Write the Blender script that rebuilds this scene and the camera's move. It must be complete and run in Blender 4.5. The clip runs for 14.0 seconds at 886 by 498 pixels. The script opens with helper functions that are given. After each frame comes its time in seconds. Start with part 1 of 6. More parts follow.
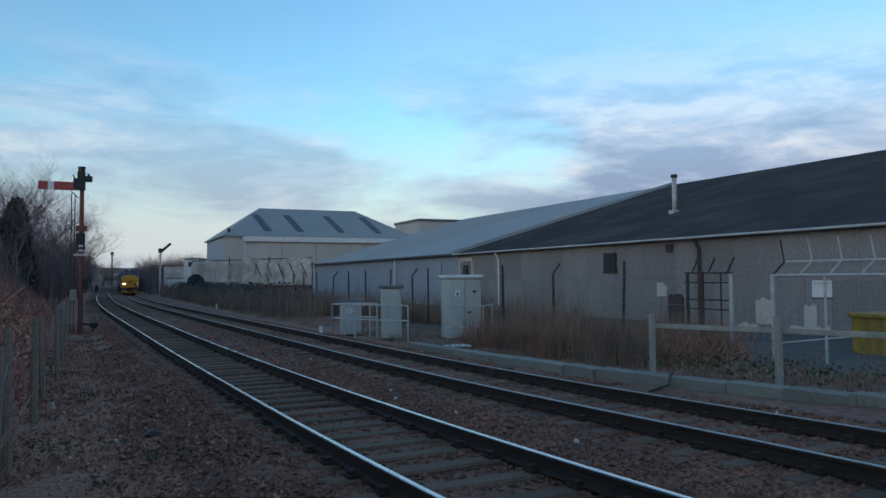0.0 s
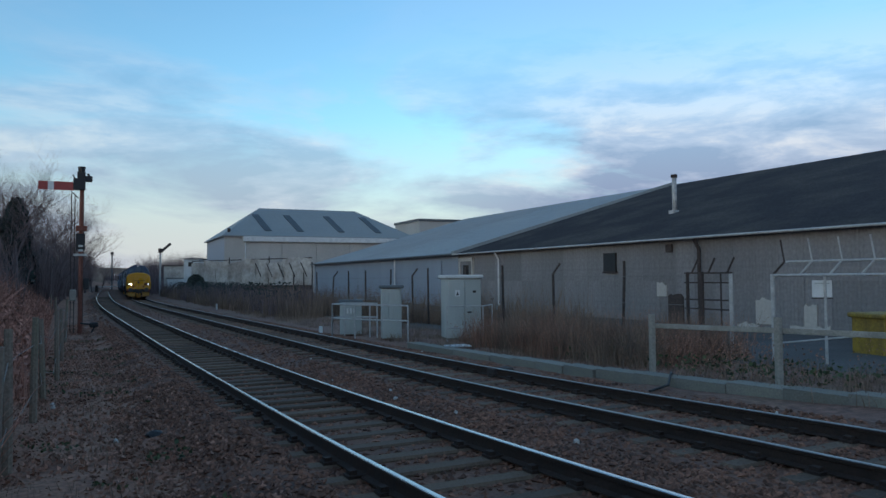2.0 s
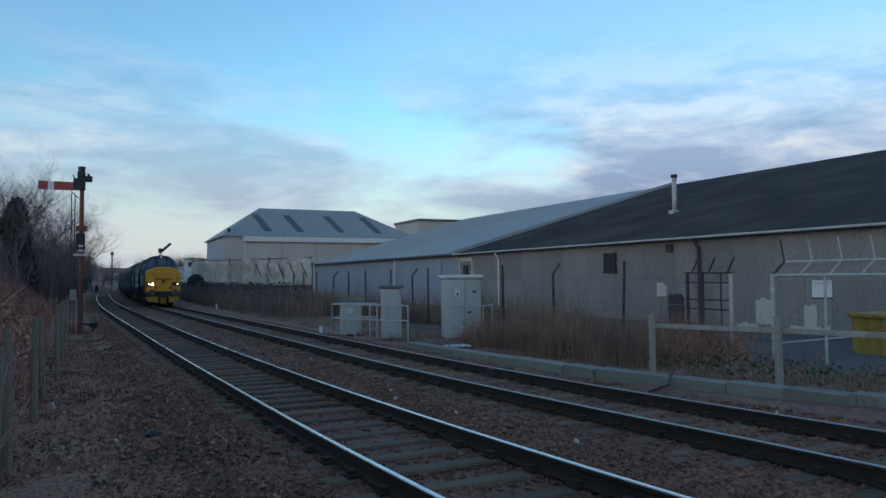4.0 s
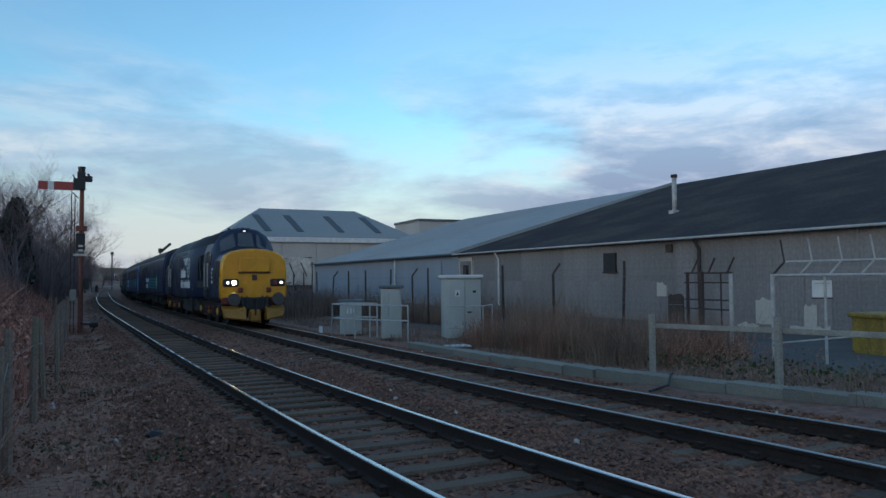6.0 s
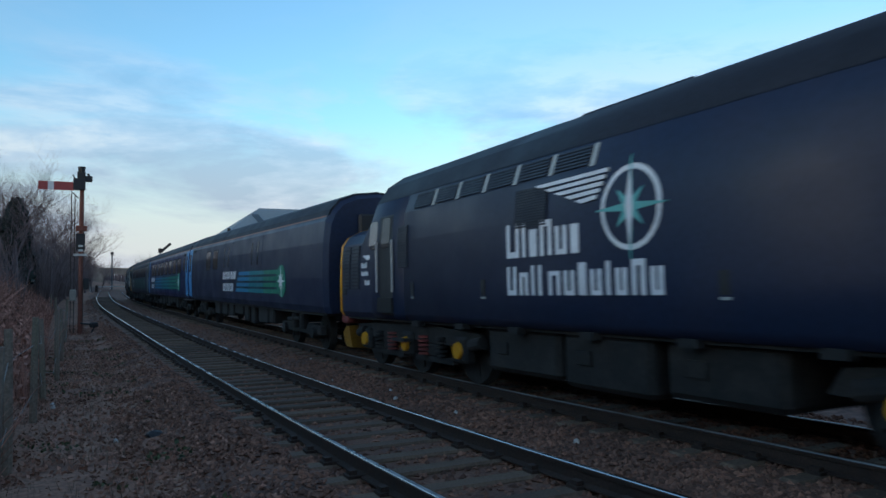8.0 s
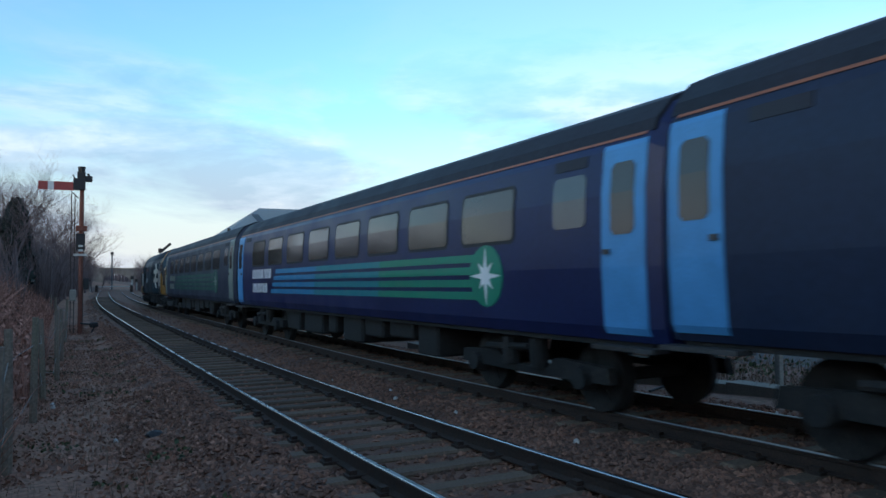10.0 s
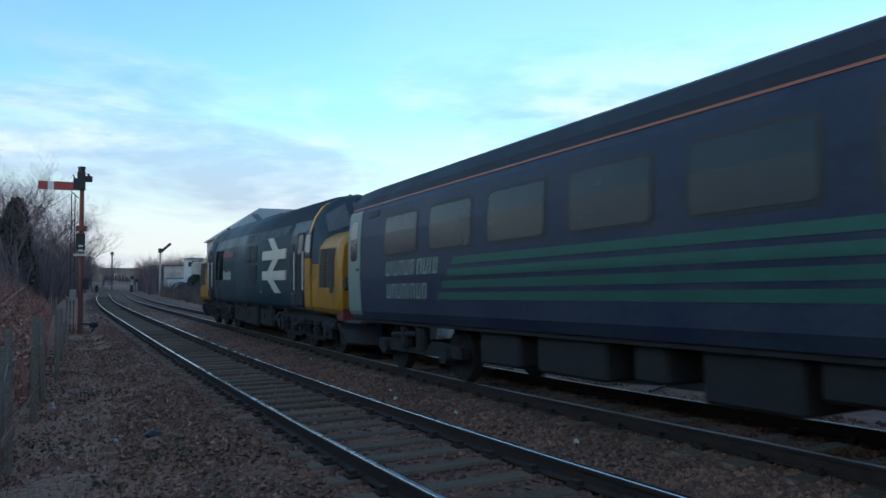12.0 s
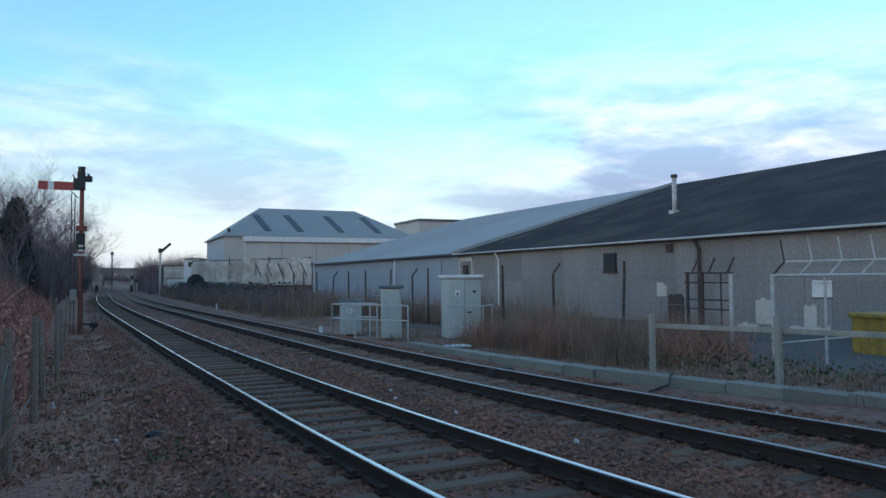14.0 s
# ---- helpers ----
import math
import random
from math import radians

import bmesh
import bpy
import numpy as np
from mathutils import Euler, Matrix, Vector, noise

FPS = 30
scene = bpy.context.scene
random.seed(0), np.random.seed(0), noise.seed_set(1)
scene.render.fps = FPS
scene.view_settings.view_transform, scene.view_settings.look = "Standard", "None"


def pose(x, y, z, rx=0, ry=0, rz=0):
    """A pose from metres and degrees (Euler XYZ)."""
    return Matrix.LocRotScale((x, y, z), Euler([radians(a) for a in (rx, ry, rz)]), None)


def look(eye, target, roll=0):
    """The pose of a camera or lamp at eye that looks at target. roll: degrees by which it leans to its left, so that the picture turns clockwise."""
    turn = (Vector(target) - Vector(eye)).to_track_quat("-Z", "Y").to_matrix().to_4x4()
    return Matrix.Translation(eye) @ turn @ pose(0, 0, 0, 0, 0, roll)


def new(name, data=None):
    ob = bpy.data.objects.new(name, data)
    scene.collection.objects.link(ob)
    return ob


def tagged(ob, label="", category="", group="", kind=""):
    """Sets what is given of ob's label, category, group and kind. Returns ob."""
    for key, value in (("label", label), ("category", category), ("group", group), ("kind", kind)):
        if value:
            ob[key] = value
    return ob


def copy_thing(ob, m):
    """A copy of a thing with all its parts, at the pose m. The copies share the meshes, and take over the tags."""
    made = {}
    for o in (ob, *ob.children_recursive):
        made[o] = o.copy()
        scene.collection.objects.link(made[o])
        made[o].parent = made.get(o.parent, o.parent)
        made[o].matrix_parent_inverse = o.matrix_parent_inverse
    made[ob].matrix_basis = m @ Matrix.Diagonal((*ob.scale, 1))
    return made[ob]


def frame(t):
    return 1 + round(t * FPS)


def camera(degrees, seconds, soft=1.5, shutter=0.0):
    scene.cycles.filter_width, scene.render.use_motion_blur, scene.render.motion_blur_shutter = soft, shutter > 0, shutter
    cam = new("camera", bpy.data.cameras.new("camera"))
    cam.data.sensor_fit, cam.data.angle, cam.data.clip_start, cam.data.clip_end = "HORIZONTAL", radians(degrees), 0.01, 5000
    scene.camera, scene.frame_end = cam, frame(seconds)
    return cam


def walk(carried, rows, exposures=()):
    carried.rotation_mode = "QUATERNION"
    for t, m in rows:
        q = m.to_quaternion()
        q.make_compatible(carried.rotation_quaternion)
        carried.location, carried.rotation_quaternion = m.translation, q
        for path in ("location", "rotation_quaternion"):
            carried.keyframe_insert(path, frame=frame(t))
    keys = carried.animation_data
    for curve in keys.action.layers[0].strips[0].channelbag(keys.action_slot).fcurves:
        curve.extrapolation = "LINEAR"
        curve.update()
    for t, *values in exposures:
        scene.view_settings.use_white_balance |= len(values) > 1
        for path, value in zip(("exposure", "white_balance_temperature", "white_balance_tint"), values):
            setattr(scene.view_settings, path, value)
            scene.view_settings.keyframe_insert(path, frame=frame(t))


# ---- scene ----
FOV = 62.78
EYE = (0.0, 0.0, 1.954)
cam = camera(FOV, 14.0, soft=1.5, shutter=0.17)
VIEW = pose(*EYE, 92.263, 0, 0) @ pose(0, 0, 0, 0, 0, -0.44)
walk(cam, [(0.0, VIEW), (14.0, VIEW)],
     exposures=[(0.0, -0.15), (6.0, -0.15), (7.3, -0.14), (8.2, 0.04), (10.4, 0.26), (12.5, 0.30), (13.5, 0.33), (14.0, 0.35)])

# ---- light: dusk sky with thin broken cloud, the sun almost down behind the camera ----
SUN_EL, SUN_AZ = radians(4), radians(215)
world = bpy.data.worlds.new("dusk_sky")
scene.world = world
world.use_nodes = True
wn, wl = world.node_tree.nodes, world.node_tree.links
wn.clear()


def wnode(kind, **kw):
    n = wn.new(kind)
    for k, v in kw.items():
        n.inputs[k.replace("_", " ")].default_value = v
    return n


coord = wn.new("ShaderNodeTexCoord")
sky = wn.new("ShaderNodeTexSky")
sky.sky_type, sky.sun_disc, sky.sun_elevation, sky.sun_rotation = "NISHITA", False, SUN_EL, SUN_AZ
sky.air_density, sky.dust_density, sky.ozone_density = 1.0, 0.6, 2.2
squash = wn.new("ShaderNodeMapping")
squash.inputs["Scale"].default_value = (1.0, 1.0, 3.6)
squash.inputs["Location"].default_value = (0.35, 0.2, 0.1)
wl.new(coord.outputs["Generated"], squash.inputs["Vector"])
big = wnode("ShaderNodeTexNoise", Scale=2.3, Detail=7.0, Roughness=0.55, Distortion=0.35)
fine = wnode("ShaderNodeTexNoise", Scale=6.5, Detail=5.0, Roughness=0.6, Distortion=0.2)
wl.new(squash.outputs[0], big.inputs["Vector"])
wl.new(squash.outputs[0], fine.inputs["Vector"])
sep_dir = wn.new("ShaderNodeSeparateXYZ")
wl.new(coord.outputs["Generated"], sep_dir.inputs[0])


def wramp(source, stops):
    r = wn.new("ShaderNodeValToRGB")
    while len(r.color_ramp.elements) < len(stops):
        r.color_ramp.elements.new(0.5)
    for e, (p, col) in zip(r.color_ramp.elements, stops):
        e.position, e.color = p, (*col, 1)
    wl.new(source, r.inputs[0])
    return r.outputs[0]


def wmix(fac, a, b, blend="MIX"):
    m = wn.new("ShaderNodeMix")
    m.data_type, m.blend_type = "RGBA", blend
    for sock, val in ((m.inputs[0], fac), (m.inputs[6], a), (m.inputs[7], b)):
        if isinstance(val, (int, float)):
            sock.default_value = val
        elif isinstance(val, tuple):
            sock.default_value = (*val, 1)
        else:
            wl.new(val, sock)
    return m.outputs[2]


def wmath(op, a, b):
    m = wn.new("ShaderNodeMath")
    m.operation, m.use_clamp = op, True
    for sock, val in zip(m.inputs, (a, b)):
        if isinstance(val, (int, float)):
            sock.default_value = val
        else:
            wl.new(val, sock)
    return m.outputs[0]


# thin cloud lies low in the sky and thicker towards +x; cloud tops catch the last pink light
low = wramp(sep_dir.outputs[2], [(0.0, (1, 1, 1)), (0.10, (0.95, 0.95, 0.95)), (0.19, (0.75, 0.75, 0.75)), (0.31, (0.10, 0.10, 0.10))])
right = wramp(sep_dir.outputs[0], [(0.0, (0.62, 0.62, 0.62)), (0.22, (1, 1, 1))])
dense = wn.new("ShaderNodeMath")
dense.operation = "MULTIPLY_ADD"
wl.new(right, dense.inputs[0])
dense.inputs[1].default_value = 0.15
wl.new(big.outputs[0], dense.inputs[2])
cover = wramp(dense.outputs[0], [(0.50, (0, 0, 0)), (0.62, (0.95, 0.95, 0.95))])
cover = wmath("MULTIPLY", wmath("MULTIPLY", cover, low), right)
lift = wn.new("ShaderNodeMath")
lift.operation = "MULTIPLY_ADD"
wl.new(sep_dir.outputs[2], lift.inputs[0])
lift.inputs[1].default_value = 1.1
lift.inputs[2].default_value = -0.21
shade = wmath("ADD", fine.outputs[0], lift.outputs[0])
tone = wramp(shade, [(0.36, (2.7, 3.3, 5.4)), (0.49, (4.9, 5.3, 7.2)), (0.60, (8.3, 7.9, 8.5))])
glow = wramp(sep_dir.outputs[2], [(0.0, (0.96, 0.96, 0.96)), (0.07, (0.80, 0.80, 0.80)), (0.21, (0.0, 0.0, 0.0))])
base_sky = wmix(1.0, sky.outputs[0], wmix(right, (4.2, 5.5, 6.1), (3.95, 4.85, 5.35)), "MULTIPLY")
pale = wmix(glow, base_sky, wmix(right, (8.3, 8.6, 9.0), (6.4, 6.9, 7.7)))
clouded = wmix(cover, pale, tone)
back = wn.new("ShaderNodeBackground")
wl.new(clouded, back.inputs[0])
back.inputs[1].default_value = 0.1
wo = wn.new("ShaderNodeOutputWorld")
wl.new(back.outputs[0], wo.inputs[0])

sun_data = bpy.data.lights.new("sun", "SUN")
sun_data.energy, sun_data.angle, sun_data.color = 0.42, radians(20), (1.0, 0.80, 0.64)
sun = new("sun", sun_data)
sun_dir = Vector((math.sin(SUN_AZ) * math.cos(SUN_EL), math.cos(SUN_AZ) * math.cos(SUN_EL), math.sin(SUN_EL)))
sun.matrix_world = look(sun_dir * 50, (0, 0, 0))


# ---- materials ----
def mat(name, base, rough=0.7, metal=0.0, var=0.25, scale=3.0, fine_scale=40.0, bump=0.15, second=None, amount=0.5,
        streak=False, emit=None, spec=0.5, per_piece=0.0, per_island=0.0, bump_scale=None):
    """A surface with wear at two scales; second: a stain colour laid over in patches."""
    m = bpy.data.materials.new(name)
    m.use_nodes = True
    nt = m.node_tree
    n, l = nt.nodes, nt.links
    p = n["Principled BSDF"]
    tc = n.new("ShaderNodeTexCoord")
    mp = n.new("ShaderNodeMapping")
    l.new(tc.outputs["Object"], mp.inputs["Vector"])
    if streak:
        mp.inputs["Scale"].default_value = (1.0, 1.0, 0.16)
    n1 = n.new("ShaderNodeTexNoise")
    n1.inputs["Scale"].default_value, n1.inputs["Detail"].default_value = scale, 6
    n2 = n.new("ShaderNodeTexNoise")
    n2.inputs["Scale"].default_value, n2.inputs["Detail"].default_value = fine_scale, 4
    l.new(mp.outputs[0], n1.inputs["Vector"])
    l.new(tc.outputs["Object"], n2.inputs["Vector"])

    def mix(fac, a, b, blend="MIX"):
        x = n.new("ShaderNodeMix")
        x.data_type, x.blend_type = "RGBA", blend
        for sock, val in ((x.inputs[0], fac), (x.inputs[6], a), (x.inputs[7], b)):
            if isinstance(val, (int, float)):
                sock.default_value = val
            elif isinstance(val, tuple):
                sock.default_value = (*val, 1)
            else:
                l.new(val, sock)
        return x.outputs[2]

    def ramp(src, a, b, ca, cb):
        r = n.new("ShaderNodeValToRGB")
        r.color_ramp.elements[0].position, r.color_ramp.elements[1].position = a, b
        r.color_ramp.elements[0].color, r.color_ramp.elements[1].color = (ca, ca, ca, 1), (cb, cb, cb, 1)
        l.new(src, r.inputs[0])
        return r.outputs[0]

    col = base
    if second:
        col = mix(ramp(n1.outputs[0], 0.42, 0.62, 0.0, amount), base, second)
    if var:
        col = mix(1.0, col, ramp(n1.outputs[0], 0.3, 0.7, 1 - var, 1 + var), "MULTIPLY")
        col = mix(1.0, col, ramp(n2.outputs[0], 0.3, 0.7, 1 - var * 0.8, 1 + var * 0.8), "MULTIPLY")
    if per_piece:
        oi = n.new("ShaderNodeObjectInfo")
        col = mix(1.0, col, ramp(oi.outputs["Random"], 0.0, 1.0, 1 - per_piece, 1 + per_piece), "MULTIPLY")
    if per_island:
        ge = n.new("ShaderNodeNewGeometry")
        col = mix(1.0, col, ramp(ge.outputs["Random Per Island"], 0.0, 1.0, 1 - per_island, 1 + per_island), "MULTIPLY")
    if isinstance(col, tuple):
        p.inputs["Base Color"].default_value = (*col, 1)
    else:
        l.new(col, p.inputs["Base Color"])
    l.new(ramp(n1.outputs[0], 0.25, 0.75, max(0.02, rough - 0.12), min(1, rough + 0.12)), p.inputs["Roughness"])
    p.inputs["Metallic"].default_value = metal
    p.inputs["Specular IOR Level"].default_value = spec
    if bump:
        b = n.new("ShaderNodeBump")
        b.inputs["Strength"].default_value, b.inputs["Distance"].default_value = bump, 0.02
        l.new(n2.outputs[0], b.inputs["Height"])
        l.new(b.outputs[0], p.inputs["Normal"])
    if emit:
        p.inputs["Emission Color"].default_value = (*emit[:3], 1)
        p.inputs["Emission Strength"].default_value = emit[3]
    return m


M = {
    "ballast": mat("brown_ballast", (0.170, 0.074, 0.045), 0.9, var=0.5, scale=0.7, fine_scale=22, bump=0.9, second=(0.10, 0.054, 0.036)),
    "stone": mat("ballast_stone", (0.178, 0.080, 0.050), 0.9, var=0.35, scale=0.8, fine_scale=60, bump=0.3, per_island=0.55),
    "cess": mat("lineside_earth", (0.300, 0.138, 0.086), 0.95, var=0.5, scale=0.9, fine_scale=15, bump=0.8, second=(0.12, 0.085, 0.06)),
    "turf": mat("rough_winter_turf", (0.25, 0.125, 0.09), 0.95, var=0.5, scale=0.4, fine_scale=9, bump=0.8, second=(0.04, 0.045, 0.02)),
    "tarmac": mat("yard_tarmac", (0.080, 0.072, 0.068), 0.9, var=0.3, scale=0.5, fine_scale=30, bump=0.3, second=(0.09, 0.085, 0.08), amount=0.4),
    "rail_top": mat("polished_rail_head", (0.52, 0.52, 0.54), 0.25, 1.0, var=0.08, scale=2, bump=0.02),
    "rail_top_dull": mat("dull_rail_head", (0.34, 0.31, 0.30), 0.42, 1.0, var=0.2, scale=2, bump=0.03),
    "rail_side": mat("rusty_rail_side", (0.042, 0.023, 0.016), 0.85, 0.1, var=0.35, scale=6, bump=0.2),
    "sleeper": mat("grey_concrete_sleeper", (0.118, 0.073, 0.047), 0.9, var=0.3, scale=2.5, fine_scale=35, bump=0.4, second=(0.085, 0.058, 0.040), per_piece=0.28),
    "timber": mat("dark_timber_sleeper", (0.125, 0.079, 0.052), 0.9, var=0.35, scale=3, fine_scale=25, bump=0.5, per_piece=0.35),
    "kerb": mat("pale_concrete_trough_lid", (0.215, 0.195, 0.165), 0.85, var=0.22, scale=2.0, fine_scale=30, bump=0.3, second=(0.17, 0.155, 0.115), per_piece=0.12),
    "asb_wall": mat("weathered_cement_sheet", (0.225, 0.212, 0.214), 0.85, var=0.2, scale=0.5, fine_scale=8, bump=0.15, second=(0.12, 0.112, 0.108), amount=0.9, streak=True, per_piece=0.13),
    "blue_wall": mat("pale_blue_cladding", (0.25, 0.285, 0.34), 0.55, 0.1, var=0.1, scale=0.4, fine_scale=12, bump=0.05, streak=True, per_piece=0.04),
    "pale_roof": mat("pale_grey_sheet_roof", (0.30, 0.31, 0.305), 0.55, 0.1, var=0.14, scale=0.3, fine_scale=6, bump=0.08, second=(0.28, 0.29, 0.285)),
    "black_roof": mat("mossy_black_sheet_roof", (0.034, 0.034, 0.038), 0.9, var=0.3, scale=0.35, fine_scale=5, bump=0.3, second=(0.060, 0.058, 0.052), amount=0.6),
    "hangar_roof": mat("grey_sheet_roof", (0.25, 0.262, 0.255), 0.6, var=0.1, scale=0.2, fine_scale=4, bump=0.05),
    "rooflight": mat("dull_rooflight", (0.060, 0.066, 0.070), 0.5, var=0.1),
    "cream": mat("cream_cladding", (0.44, 0.405, 0.37), 0.7, var=0.12, scale=0.3, fine_scale=8, bump=0.05, streak=True),
    "white": mat("white_paint", (0.60, 0.60, 0.59), 0.65, var=0.12, scale=2, bump=0.05),
    "gutter": mat("dark_gutter", (0.10, 0.11, 0.12), 0.6, var=0.2, bump=0.05),
    "cabinet": mat("grey_green_painted_steel", (0.43, 0.45, 0.43), 0.55, 0.0, var=0.10, scale=1.5, fine_scale=60, bump=0.02, second=(0.22, 0.225, 0.205), amount=0.5, streak=True),
    "galv": mat("galvanised_tube", (0.42, 0.41, 0.40), 0.6, 0.2, var=0.2, scale=5, bump=0.1),
    "rust": mat("rusty_steel", (0.060, 0.044, 0.040), 0.85, 0.1, var=0.35, scale=7, bump=0.3),
    "red_post": mat("faded_red_post", (0.20, 0.062, 0.040), 0.75, var=0.35, scale=4, fine_scale=30, bump=0.2, second=(0.10, 0.055, 0.045)),
    "signal_red": mat("signal_red_enamel", (0.32, 0.052, 0.045), 0.5, var=0.12, scale=5, bump=0.03),
    "black": mat("black_ironwork", (0.018, 0.018, 0.02), 0.6, 0.0, var=0.3, scale=6, bump=0.15),
    "old_wood": mat("grey_weathered_wood", (0.26, 0.195, 0.15), 0.9, var=0.35, scale=3, fine_scale=30, bump=0.5, streak=True, second=(0.08, 0.085, 0.05)),
    "new_wood": mat("pale_fence_wood", (0.31, 0.275, 0.235), 0.85, var=0.25, scale=2, fine_scale=30, bump=0.3, streak=True),
    "wire": mat("fence_wire", (0.16, 0.155, 0.15), 0.6, 0.3, var=0.2, bump=0),
    "dead": mat("dead_bracken", (0.42, 0.200, 0.145), 0.95, var=0.3, scale=1.0, bump=0, per_island=0.6),
    "straw": mat("dry_grass", (0.21, 0.142, 0.104), 0.95, var=0.3, scale=1.0, bump=0, per_island=0.5),
    "green": mat("weed_leaves", (0.058, 0.075, 0.032), 0.9, var=0.3, scale=1.0, bump=0, per_island=0.5),
    "bark": mat("bare_winter_bark", (0.165, 0.118, 0.115), 0.95, var=0.3, scale=2, bump=0.3),
    "ivy": mat("dark_evergreen_leaves", (0.038, 0.048, 0.042), 0.85, var=0.3, scale=1.0, bump=0, per_island=0.5),
    "far_wood": mat("far_bare_wood", (0.155, 0.115, 0.12), 0.95, var=0.3, scale=0.3, bump=0, per_island=0.4),
    "brick": mat("weathered_bridge_stone", (0.20, 0.175, 0.155), 0.9, var=0.3, scale=0.8, fine_scale=6, bump=0.4),
    "yellow_bin": mat("dirty_yellow_steel", (0.36, 0.23, 0.02), 0.6, var=0.3, scale=3, fine_scale=18, bump=0.15, second=(0.13, 0.08, 0.022), amount=0.8, streak=True),
    "blue_bin": mat("blue_plastic", (0.03, 0.06, 0.20), 0.5, var=0.15, bump=0.05),
    "tarp": mat("stained_pale_sheeting", (0.50, 0.46, 0.42), 0.8, var=0.25, scale=0.45, fine_scale=2.5, bump=0.1, second=(0.22, 0.19, 0.17), amount=0.85),
    "navy": mat("navy_coach_paint", (0.013, 0.023, 0.055), 0.42, spec=0.32, var=0.18, scale=0.9, fine_scale=14, bump=0.03, second=(0.014, 0.018, 0.038), amount=0.6),
    "navy_coach": mat("bright_navy_paint", (0.010, 0.018, 0.075), 0.38, spec=0.35, var=0.15, scale=0.9, fine_scale=14, bump=0.03),
    "dull_blue": mat("weathered_rail_blue", (0.018, 0.042, 0.060), 0.46, spec=0.32, var=0.2, scale=0.9, fine_scale=14, bump=0.03, second=(0.022, 0.034, 0.042), amount=0.6),
    "loco_roof": mat("sooty_roof", (0.016, 0.019, 0.028), 0.65, spec=0.3, var=0.3, scale=1.2, fine_scale=15, bump=0.1),
    "yellow": mat("warning_yellow", (0.66, 0.29, 0.008), 0.30, var=0.07, scale=1.3, fine_scale=5, bump=0, second=(0.50, 0.21, 0.012), amount=0.55),
    "yellow_dull": mat("faded_warning_yellow", (0.36, 0.165, 0.012), 0.45, var=0.12, scale=1.3, fine_scale=6, bump=0, second=(0.22, 0.10, 0.014), amount=0.7),
    "plough_yellow": mat("dirty_plough_yellow", (0.36, 0.165, 0.015), 0.6, var=0.35, scale=2.5, fine_scale=18, bump=0.1, second=(0.20, 0.10, 0.03)),
    "under": mat("grimy_underframe", (0.013, 0.012, 0.012), 0.9, var=0.4, scale=3, fine_scale=20, bump=0.3, second=(0.030, 0.026, 0.024)),
    "under_grey": mat("dusty_grey_equipment", (0.017, 0.016, 0.016), 0.9, var=0.35, scale=2.5, fine_scale=18, bump=0.2),
    "grille": mat("dark_grille", (0.012, 0.015, 0.026), 0.6, var=0.2, bump=0.05),
    "slat": mat("grille_slat", (0.018, 0.024, 0.038), 0.5, var=0.2, bump=0.05),
    "buffer_red": mat("buffer_beam_red", (0.15, 0.025, 0.022), 0.65, var=0.3, scale=4, bump=0.1),
    "steel": mat("worn_steel", (0.085, 0.08, 0.08), 0.5, 0.6, var=0.25, scale=5, bump=0.1),
    "letter": mat("white_lettering", (0.72, 0.73, 0.75), 0.5, var=0.08, bump=0),
    "teal": mat("teal_emblem", (0.12, 0.42, 0.40), 0.5, var=0.08, bump=0),
    "stripe_green": mat("green_stripe", (0.01, 0.20, 0.13), 0.4, var=0.1, bump=0.01),
    "blue_roof": mat("sooty_blue_roof", (0.018, 0.032, 0.046), 0.6, spec=0.3, var=0.3, scale=1.0, fine_scale=14, bump=0.08, second=(0.020, 0.022, 0.026), amount=0.7),
    "arrow_cream": mat("aged_cream_paint", (0.44, 0.42, 0.37), 0.6, var=0.12, scale=2.0, bump=0),
    # near-black, hardly glossy: interior shade of the radiator put into the colour
    "void": mat("painted_interior_shade", (0.004, 0.004, 0.005), 0.9, var=0.2, bump=0, spec=0.1),
    "lamp_top": mat("dim_top_lamp", (0.8, 0.8, 0.75), 0.3, var=0, bump=0, emit=(1.0, 0.95, 0.85, 0.8)),
    "stripe_dull": mat("faded_green_stripe", (0.012, 0.075, 0.058), 0.55, var=0.2, scale=1.5, bump=0.01),
    "navy_faded": mat("road_grimed_navy_paint", (0.019, 0.028, 0.056), 0.5, spec=0.3, var=0.22, scale=0.9, fine_scale=12, bump=0.03, second=(0.030, 0.035, 0.050), amount=0.7),
    "glass_dim": mat("grimed_window_glass", (0.024, 0.028, 0.032), 0.22, var=0.2, scale=1, bump=0, spec=0.35),
    "dock": mat("dead_dock_stems", (0.30, 0.155, 0.108), 0.95, var=0.3, scale=1.0, bump=0, per_island=0.5),
    "stripe_mid": mat("turquoise_stripe", (0.01, 0.19, 0.23), 0.4, var=0.1, bump=0.01),
    "stripe_blue": mat("light_blue_stripe", (0.02, 0.20, 0.38), 0.4, var=0.1, bump=0.01),
    "door_blue": mat("light_blue_door", (0.06, 0.25, 0.52), 0.4, var=0.1, bump=0.02),
    "door_sage": mat("sage_green_door", (0.17, 0.21, 0.19), 0.5, var=0.12, bump=0.02),
    "orange_line": mat("orange_cantrail_line", (0.25, 0.09, 0.045), 0.5, var=0.1, bump=0),
    "red_plate": mat("red_nameplate", (0.17, 0.065, 0.06), 0.5, var=0.2, bump=0),
    "glass": mat("tinted_window_glass", (0.050, 0.046, 0.042), 0.07, var=0.1, scale=1, bump=0, spec=0.55),
    "blind": mat("pale_cab_glass", (0.055, 0.062, 0.068), 0.15, var=0.15, scale=1.5, bump=0, spec=0.8),
